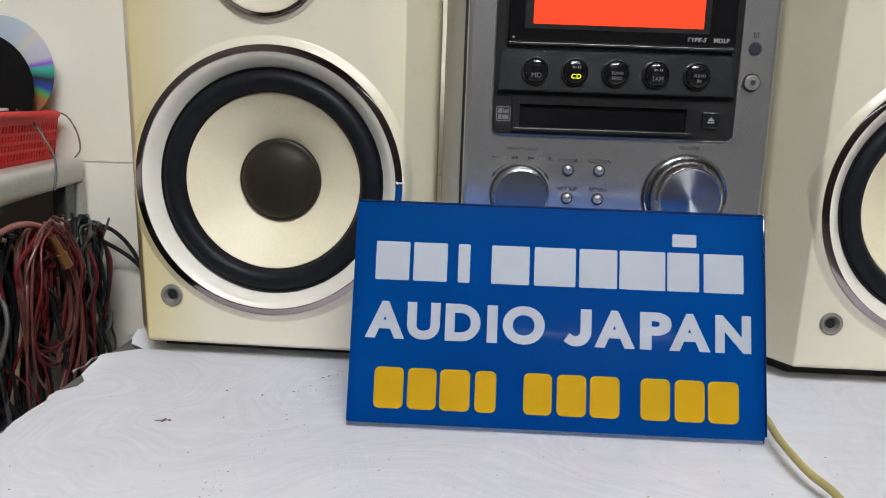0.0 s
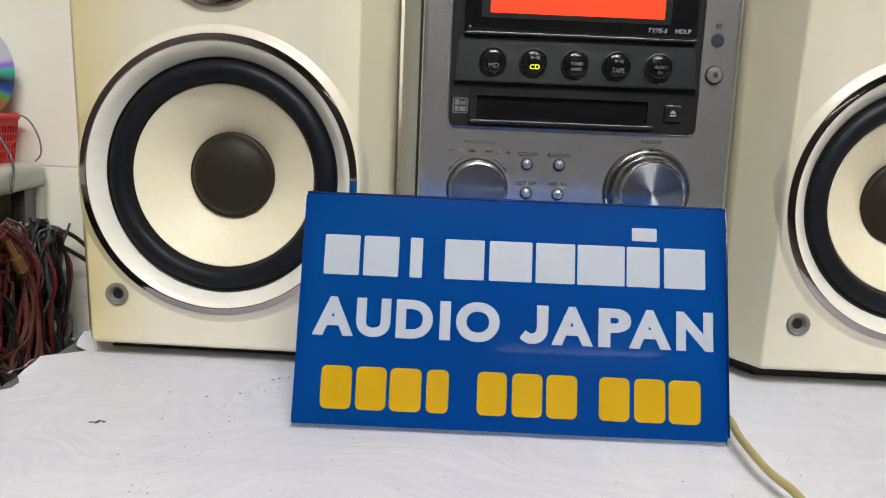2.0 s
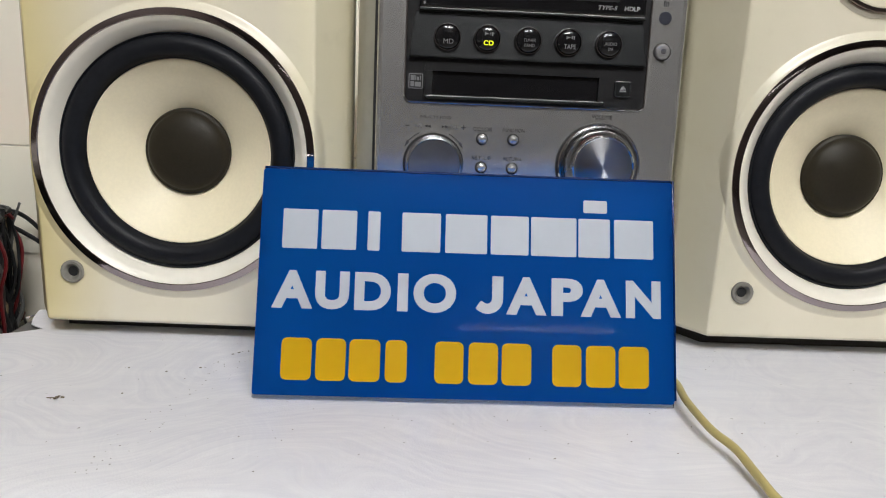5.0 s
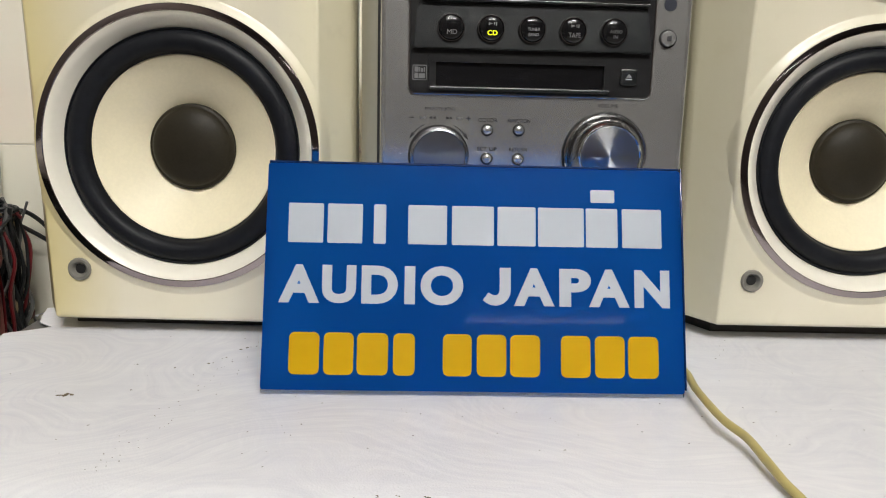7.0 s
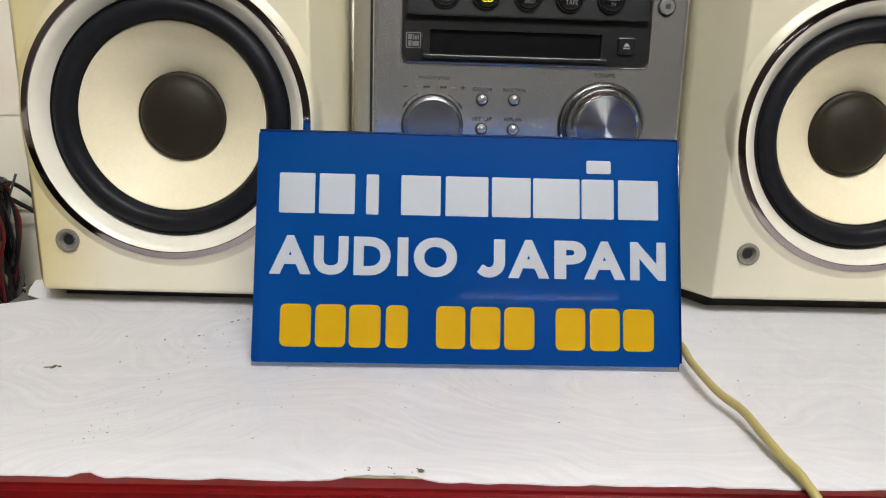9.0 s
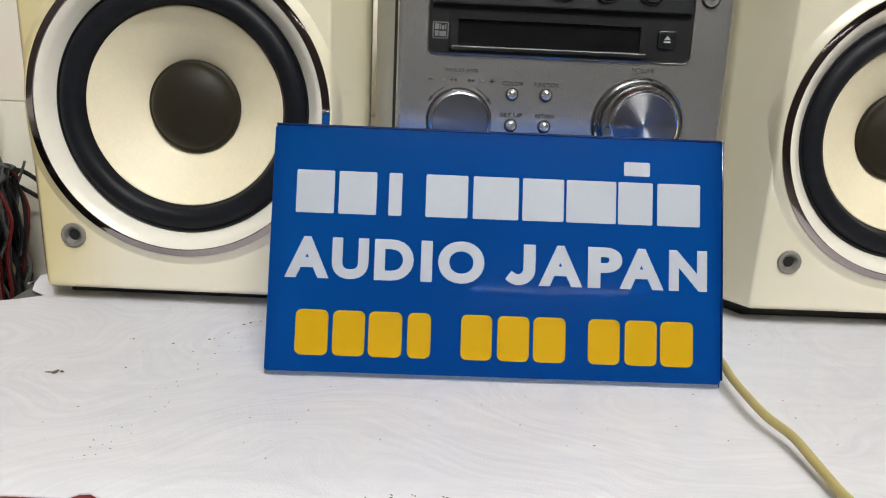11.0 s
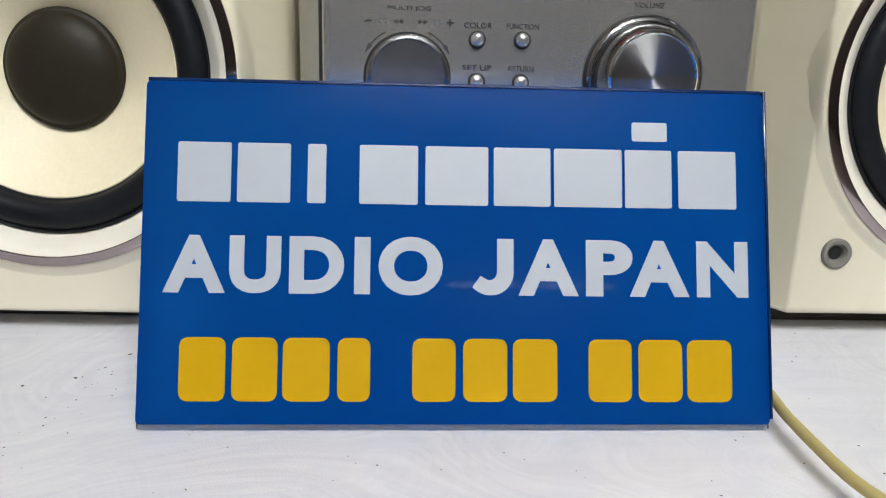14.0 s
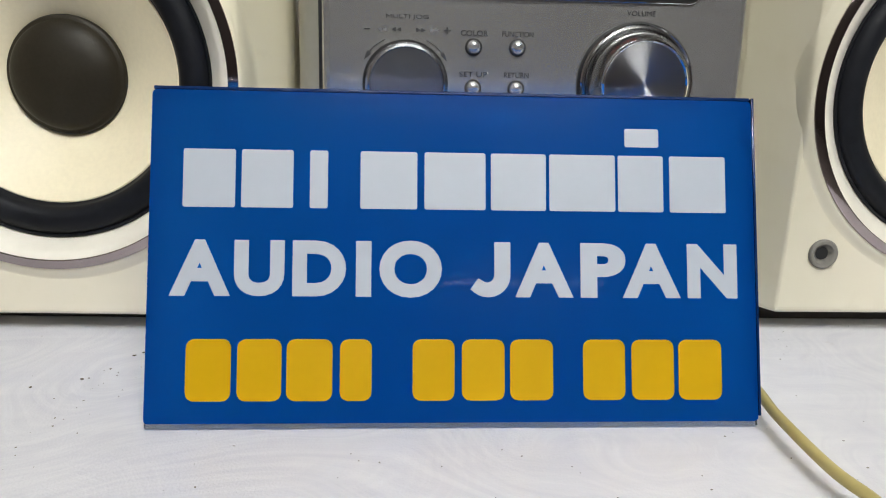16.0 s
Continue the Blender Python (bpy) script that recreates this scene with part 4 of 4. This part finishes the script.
part("bottom_rim", on_sign(box(0, WS, 0.0009, 0.0034, -0.0004, 0.0032, 0.0004)), ACRYLIC, sign, "clear acrylic rim with polished edge")
for e0, e1 in ((0, 0.0022), (WS - 0.0022, WS)):
    part("side_rim", on_sign(box(e0, e1, 0.0009, 0.0034, 0.0033, HS, 0.0004)), ACRYLIC, sign, "clear acrylic rim with polished edge")
film = slab(outline(0, WS, 0.0012, HS, 0.0015, 4), 0.0, 0.0008, 0.0003)
glued = [f for f in film.faces if all(v.co.y > 0.0007 for v in f.verts)]  # the face stuck to the core
bmesh.ops.delete(film, geom=glued, context="FACES")
part("front_film", on_sign(film), SIGN_BLUE, sign, "glossy deep blue front")
# edge strips: the acrylic's dark refraction is put in as navy colour
part("top_edge", on_sign(box(0.0004, WS - 0.0004, 0.0003, 0.0032, HS + 0.0001, HS + 0.0013, 0.0003)), SIGN_EDGE, sign, "navy strip for the dark refraction in the top edge")
part("side_edge", on_sign(box(WS + 0.0001, WS + 0.0010, -0.0001, 0.0035, 0.0030, HS + 0.0012, 0.0003)), SIGN_EDGE, sign, "navy strip for the dark refraction in the side edge")
foot_y = 0.027
for u0, u1 in ((0.0, 0.012), (WS - 0.012, WS)):
    leg = bmesh.new()
    back = [BL + U * u0 + V * HS - N * 0.0046, BL + U * u1 + V * HS - N * 0.0046]
    low = [Vector((p.x, p.y + foot_y, 0.7504)) for p in back]
    pts = [back[0], back[1], low[1], low[0]]
    fr = [leg.verts.new(p) for p in pts]
    bk = [leg.verts.new(p + Vector((0, 0.003, 0))) for p in pts]
    leg.faces.new(fr)
    leg.faces.new(bk[::-1])
    for k in range(4):
        leg.faces.new((fr[k], bk[k], bk[(k + 1) % 4], fr[(k + 1) % 4]))
    bmesh.ops.recalc_face_normals(leg, faces=leg.faces[:])
    part("rear_leg", leg, ACRYLIC, sign, "clear acrylic rear leg")
LINE = ((0.035, 0.131, "A"), (0.137, 0.217, "U"), (0.230, 0.316, "D"), (0.332, 0.357, "I"), (0.370, 0.472, "O"), (0.519, 0.585, "J"), (0.593, 0.690, "A"), (0.702, 0.778, "P"), (0.773, 0.871, "A"), (0.883, 0.968, "N"))


def hooked_j(x0, x1, z0, z1):
    """A plain geometric J: a straight stem and a round hook without a bar on top."""
    out = [(0.44 + 0.56 * math.cos(radians(a)), 0.60 + 0.40 * math.sin(radians(a))) for a in range(0, 129, 8)]
    inn = [(0.42 + 0.18 * math.cos(radians(a)), 0.58 + 0.155 * math.sin(radians(a))) for a in range(120, -1, -12)]
    pts = [(0.60, 0.0), (1.0, 0.0)] + out + [(0.0, 0.86), (0.20, 0.66)] + inn
    return slab([(x0 + (x1 - x0) * a, z1 - (z1 - z0) * b) for a, b in pts], -0.00025, 0.0001)


for u0, u1, ch in LINE:
    hgt = HS * (0.5495 - 0.3835) * (1.03 if ch == "O" else 1.0)
    if ch == "J":
        me = hooked_j(WS * u0, WS * u1, HS * 0.3835, HS * 0.5495)
    else:
        me = words(ch, WS * (u1 - u0), hgt, 0.048, 0.00015)
        me.transform(Matrix.Translation((WS * (u0 + u1) / 2, -0.0001, HS * 0.4665)))
    part("letter", on_sign(me), SIGN_WHITE, sign, "white letter", smooth=False)
UPPER = ((0.053, 0.136), (0.146, 0.229), (0.256, 0.285), (0.338, 0.431), (0.443, 0.544), (0.553, 0.645), (0.651, 0.762), (0.767, 0.844), (0.855, 0.951))
for u0, u1 in UPPER:
    part("bar", on_sign(slab(outline(WS * u0, WS * u1, HS * 0.647, HS * 0.821, 0.0006, 2), -0.00025, 0.0001)), SIGN_WHITE, sign, "white bar", smooth=False)
part("bar", on_sign(slab(outline(WS * 0.779, WS * 0.837, HS * 0.848, HS * 0.905, 0.0006, 2), -0.00025, 0.0001)), SIGN_WHITE, sign, "white bar", smooth=False)
LOWER = ((0.064, 0.135), (0.145, 0.215), (0.223, 0.296), (0.308, 0.359), (0.425, 0.493), (0.505, 0.575), (0.584, 0.655), (0.705, 0.775), (0.786, 0.857), (0.865, 0.938))
for u0, u1 in LOWER:
    part("bar", on_sign(slab(outline(WS * u0, WS * u1, HS * 0.076, HS * 0.257, 0.0028, 4), -0.00025, 0.0001)), SIGN_YELLOW, sign, "yellow bar", smooth=False)

# ---- the loose cable ----
solid("cable", tube([(0.150, 0.428, 0.7520), (0.170, 0.405, 0.754), (0.1795, 0.383, 0.7560), (0.1745, 0.350, 0.7572), (0.1730, 0.316, 0.7570), (0.1762, 0.298, 0.7562), (0.1762, 0.280, 0.7548), (0.1760, 0.264, 0.7535), (0.1780, 0.2500, 0.7510), (0.182, 0.240, 0.740), (0.188, 0.235, 0.70), (0.190, 0.236, 0.62), (0.19, 0.24, 0.50)], 0.0019, 12, 10),
      WIRE_CREAM, "yellowed cream cable trailing over the table edge", "cable")

# ---- the shelf with its cables ----
rack = thing("shelf_rack", (-0.41, 0.80, 0.0), "grey painted shelf rack against the tiled wall", "shelf")
rack.rotation_euler.z = radians(9.5)
rack.location.x += 0.012
part("shelf_board", box(-0.780, -0.408, -0.30, 0.876, 0.812, 0.839, 0.009, 4), SHELF, rack, "worn grey shelf board with rounded edge")
part("post", box(-0.424, -0.409, 0.860, 0.878, 0.0, 0.812, 0.002), SHELF, rack, "grey painted post")
part("bracket", box(-0.428, -0.414, 0.825, 0.859, 0.770, 0.812, 0.002), DARK_STEEL, rack, "dark steel corner bracket")
part("post", box(-0.432, -0.412, -0.28, -0.257, 0.0, 0.812, 0.002), DARK_STEEL, rack)
part("back_panel", box(-0.60, -0.59, -0.28, 0.876, 0.02, 0.812), DARK_STEEL, rack, "dark grey steel panel")
part("lower_shelf", box(-0.589, -0.415, -0.28, 0.87, 0.30, 0.32, 0.003), DARK_STEEL, rack)
part("hook_rail", box(-0.426, -0.418, -0.2, 0.858, 0.764, 0.774, 0.002), DARK_STEEL, rack)


def hank(name, y0, y1, top, bottom, count, palette, label, seed, xc=-0.385, spread=0.016, least=0.35):
    """A hank of cables hung over a hook: long drooping loops of many strands."""
    rng = random.Random(seed)
    ob = thing(name, (xc, (y0 + y1) / 2, bottom), label, "cables", "hanging cables")
    for k in range(count):
        mid = (y0 + y1) / 2
        w = (y1 - y0) / 2 * rng.uniform(least, 1.0)
        t, b = top + rng.uniform(-0.012, 0.006), bottom + rng.uniform(-0.05, 0.05)
        x = xc + rng.uniform(-spread, spread)
        m = mid + rng.uniform(-0.3, 0.3) * (y1 - y0) / 2 * (1 if least < 0.5 else 0.3)
        pts = []
        for a in range(0, 361, 30):
            r = radians(a + 90)
            pts.append((x + rng.gauss(0, 0.004), m + w * math.cos(r) * (0.75 + 0.25 * math.sin(r)) + rng.gauss(0, 0.003), (t + b) / 2 + (t - b) / 2 * math.sin(r) + rng.gauss(0, 0.003)))
        pts.append((x + 0.006, m + 0.008, t - 0.006))
        part("cable", tube(pts, rng.uniform(0.0011, 0.0024), 7, 5), palette[k % len(palette)], ob)
    return ob


hank("cable_hank", 0.770, 0.838, 0.777, 0.60, 32, (WIRE_BLACK, WIRE_BLACK, WIRE_BLACK, WIRE_BLACK, WIRE_RED, WIRE_BLACK, WIRE_GREY, WIRE_BLACK, WIRE_BEIGE), "hank of black and red cables hanging from the shelf", 3)
hank("cable_hank", 0.640, 0.770, 0.794, 0.62, 8, (WIRE_BROWN, WIRE_BROWN, WIRE_RED, WIRE_BROWN), "hank of reddish brown speaker cables in wide loops", 4, -0.366, 0.006, 0.85)
hank("cable_hank", 0.585, 0.735, 0.786, 0.56, 32, (WIRE_BLACK, WIRE_BLACK, WIRE_GREY, WIRE_BLACK, WIRE_BLACK, WIRE_BEIGE), "hank of black and grey cables hanging from the shelf", 8, -0.398)
hank("cable_hank", 0.67, 0.80, 0.766, 0.58, 34, (WIRE_BLACK, WIRE_BLACK, WIRE_BLACK, WIRE_RED, WIRE_BLACK, WIRE_BLACK), "dense hank of black cables with red strands", 15, -0.42)
hank("cable_hank", 0.69, 0.735, 0.778, 0.705, 9, (WIRE_RED,), "small coil of red wire hanging in loops", 27, -0.380, 0.006)
hank("cable_hank", 0.46, 0.62, 0.78, 0.56, 24, (WIRE_BLACK, WIRE_BROWN, WIRE_BLACK, WIRE_BLACK), "hank of black and brown cables", 19, -0.39)
rngs = random.Random(77)
for k in range(20):
    y, z = rngs.uniform(0.60, 0.84), rngs.uniform(0.71, 0.775)
    dy = rngs.uniform(-0.08, 0.08)
    pts = [(-0.375 + rngs.uniform(-0.02, 0.012), y + dy * f + rngs.gauss(0, 0.006), z - 0.26 * f + 0.02 * math.sin(6 * f + k)) for f in (0, 0.2, 0.4, 0.6, 0.8, 1.0)]
    solid("cable", tube(pts, rngs.uniform(0.0013, 0.0026), 7, 5), (WIRE_BLACK, WIRE_BROWN, WIRE_GREY, WIRE_BLACK, WIRE_RED)[k % 5], "loose cable end dangling from the shelf", "cable", group="dangling cables")
solid("cable", tube([(-0.374, 0.560, 0.69), (-0.372, 0.580, 0.752), (-0.370, 0.615, 0.784), (-0.368, 0.657, 0.795), (-0.367, 0.703, 0.785), (-0.368, 0.748, 0.750), (-0.371, 0.772, 0.69), (-0.374, 0.78, 0.60)], 0.0030, 10, 8), WIRE_PINK, "thick pinkish cable arching over the hanging hanks", "cable", group="dangling cables")
plug = thing("jack_plug", (-0.366, 0.715, 0.757), "copper coloured jack plug hanging among the cables", "plug")
ln = [Vector((-0.362, 0.704, 0.779)), Vector((-0.360, 0.714, 0.764)), Vector((-0.358, 0.724, 0.746))]
part("shaft", tube(ln, 0.0034, 12, 4), COPPER, plug)
part("grip", tube([ln[1] + (ln[2] - ln[1]) * 0.2, ln[1] + (ln[2] - ln[1]) * 0.6, ln[2]], 0.0052, 12, 4), COPPER, plug, "ribbed copper grip")
for pts, mt, lb in (([(-0.395, 0.825, 0.768), (-0.374, 0.850, 0.764), (-0.354, 0.868, 0.735), (-0.338, 0.872, 0.69), (-0.330, 0.874, 0.66), (-0.328, 0.874, 0.60)], WIRE_BLACK, "black cable drooping along the tiled wall"),
                    ([(-0.395, 0.82, 0.762), (-0.376, 0.846, 0.748), (-0.345, 0.868, 0.715), (-0.325, 0.872, 0.665), (-0.322, 0.872, 0.60)], WIRE_BLACK, "black cable drooping along the tiled wall")):
    solid("cable", tube(pts, 0.0024, 8, 6), mt, lb, "cable", group="wall cables")
solid("thin_wire", tube([(-0.436, 0.79, 0.8925), (-0.420, 0.787, 0.884), (-0.406, 0.786, 0.864), (-0.396, 0.784, 0.846), (-0.391, 0.776, 0.828), (-0.3905, 0.770, 0.814)], 0.0012, 6, 6), WIRE_BLACK, "thin black wire from the basket", "wire")
solid("thin_wire", tube([(-0.436, 0.862, 0.8915), (-0.422, 0.866, 0.886), (-0.412, 0.868, 0.868), (-0.4075, 0.864, 0.850), (-0.412, 0.860, 0.8402)], 0.0009, 6, 6), WIRE_GREY, "thin grey wire from the basket", "wire")


def basket():
    x0, x1, y0, y1, z0, z1 = -0.575, -0.434, 0.60, 0.862, 0.8392, 0.8880
    bk = thing("basket", ((x0 + x1) / 2, (y0 + y1) / 2, z0), "red plastic basket with square holes, on the shelf", "basket")
    bk.location += Vector((0.0215, -0.0130, 0.0))
    bk.rotation_euler.z = radians(9.5)
    flare = 0.006
    part("base", box(x0 + 0.004, x1 - 0.004, y0 + 0.004, y1 - 0.004, z0, z0 + 0.003), BASKET, bk)

    def lattice(a, b, cols):
        """A perforated side between two base corners."""
        bm = bmesh.new()
        d = (b - a)
        out = Vector((d.y, -d.x, 0)).normalized()

        def bar(s0, s1, t0, t1, th):
            vs = []
            for s, t in ((s0, t0), (s1, t0), (s1, t1), (s0, t1)):
                p = a + d * s + out * flare * t + Vector((0, 0, (z1 - z0) * t))
                vs += [bm.verts.new(p + out * th / 2), bm.verts.new(p - out * th / 2)]
            o = vs[0::2]
            i = vs[1::2]
            bm.faces.new(o)
            bm.faces.new(i[::-1])
            for k in range(4):
                bm.faces.new((o[k], i[k], i[(k + 1) % 4], o[(k + 1) % 4]))

        for t0, t1 in ((0.0, 0.10), (0.24, 0.30), (0.42, 0.48), (0.60, 0.66), (0.80, 1.0)):
            bar(0, 1, t0, t1, 0.0022)
        for k in range(cols + 1):
            s = k / cols
            bar(max(0, s - 0.28 / cols), min(1, s + 0.28 / cols), 0.05, 0.9, 0.0019)
        bmesh.ops.recalc_face_normals(bm, faces=bm.faces[:])
        return bm

    c = [Vector((x0, y0, z0)), Vector((x1, y0, z0)), Vector((x1, y1, z0)), Vector((x0, y1, z0))]
    for k in range(4):
        part("side", lattice(c[k], c[(k + 1) % 4], 20 if k % 2 == 0 else 34), BASKET, bk, smooth=False)
    r = flare + 0.002
    part("rim", tube([(x0 - r, y0 + 0.02, z1), (x0 - r + 0.006, y0 - r + 0.006, z1), (x0 + 0.03, y0 - r, z1), (x1 - 0.03, y0 - r, z1), (x1 + r - 0.006, y0 - r + 0.006, z1), (x1 + r, y0 + 0.03, z1), (x1 + r, (y0 + y1) / 2, z1), (x1 + r, y1 - 0.03, z1), (x1 + r - 0.006, y1 + r - 0.006, z1), (x1 - 0.03, y1 + r, z1), (x0 + 0.03, y1 + r, z1), (x0 - r + 0.006, y1 + r - 0.006, z1), (x0 - r, y1 - 0.02, z1), (x0 - r, (y0 + y1) / 2, z1), (x0 - r, y0 + 0.02, z1)], 0.0042, 10, 5), BASKET, bk)


basket()
solid("adapter", box(-0.560, -0.455, 0.70, 0.825, 0.8425, 0.8760, 0.004), BLACK_SATIN, "black box inside the red basket", "box")
solid("white_tag", box(-0.4375, -0.4345, 0.735, 0.775, 0.8915, 0.8942, 0.0008), PLASTER, "white strip lying along the basket rim", "strip")


def disc(x, y, z, tilt, material, label):
    d = thing("disc", (x, y, z - 0.06), label, "disc", "discs")
    part("plate", lathe((x, y, z), [(0.0075, 0.0006), (0.0595, 0.0006), (0.06, 0.0), (0.0595, -0.0006), (0.0075, -0.0006), (0.0075, 0.0006)], 96), material, d)
    part("hub", lathe((x, y, z), [(0.0074, 0.0005), (0.021, 0.0009), (0.0215, 0.0007)], 48), CHAMPAGNE, d)
    d.rotation_euler = (radians(tilt), 0, 0)


disc(-0.4895, 0.8555, 0.9330, -3, DISC, "shiny optical disc with rainbow sheen leaning in the basket")
disc(-0.5055, 0.842, 0.9140, -3, BLACK_GLOSS, "dark disc leaning in the basket")

# ---- wall tiles, piece by piece ----
TW, TH = 0.30, 0.40
tile_mesh = None
for i in range(11):
    for j in range(-2, 5):
        x, z = -0.62 + i * TW, 0.834 + j * TH
        if z + TH > TOP or z < 0.0 or x + TW > XE:
            continue
        if tile_mesh is None:
            tb = box(-TW / 2 + 0.0008, TW / 2 - 0.0008, -0.002, 0.001, 0.0008, TH - 0.0008, 0.0008, 2)
            tile_mesh = bpy.data.meshes.new("tile")
            tb.to_mesh(tile_mesh)
            tb.free()
            tile_mesh.materials.append(TILE)
        ob = new("tile", tile_mesh)
        ob.parent = wall_n
        ob.location = Vector((x + TW / 2, YN, z)) - wall_n.location
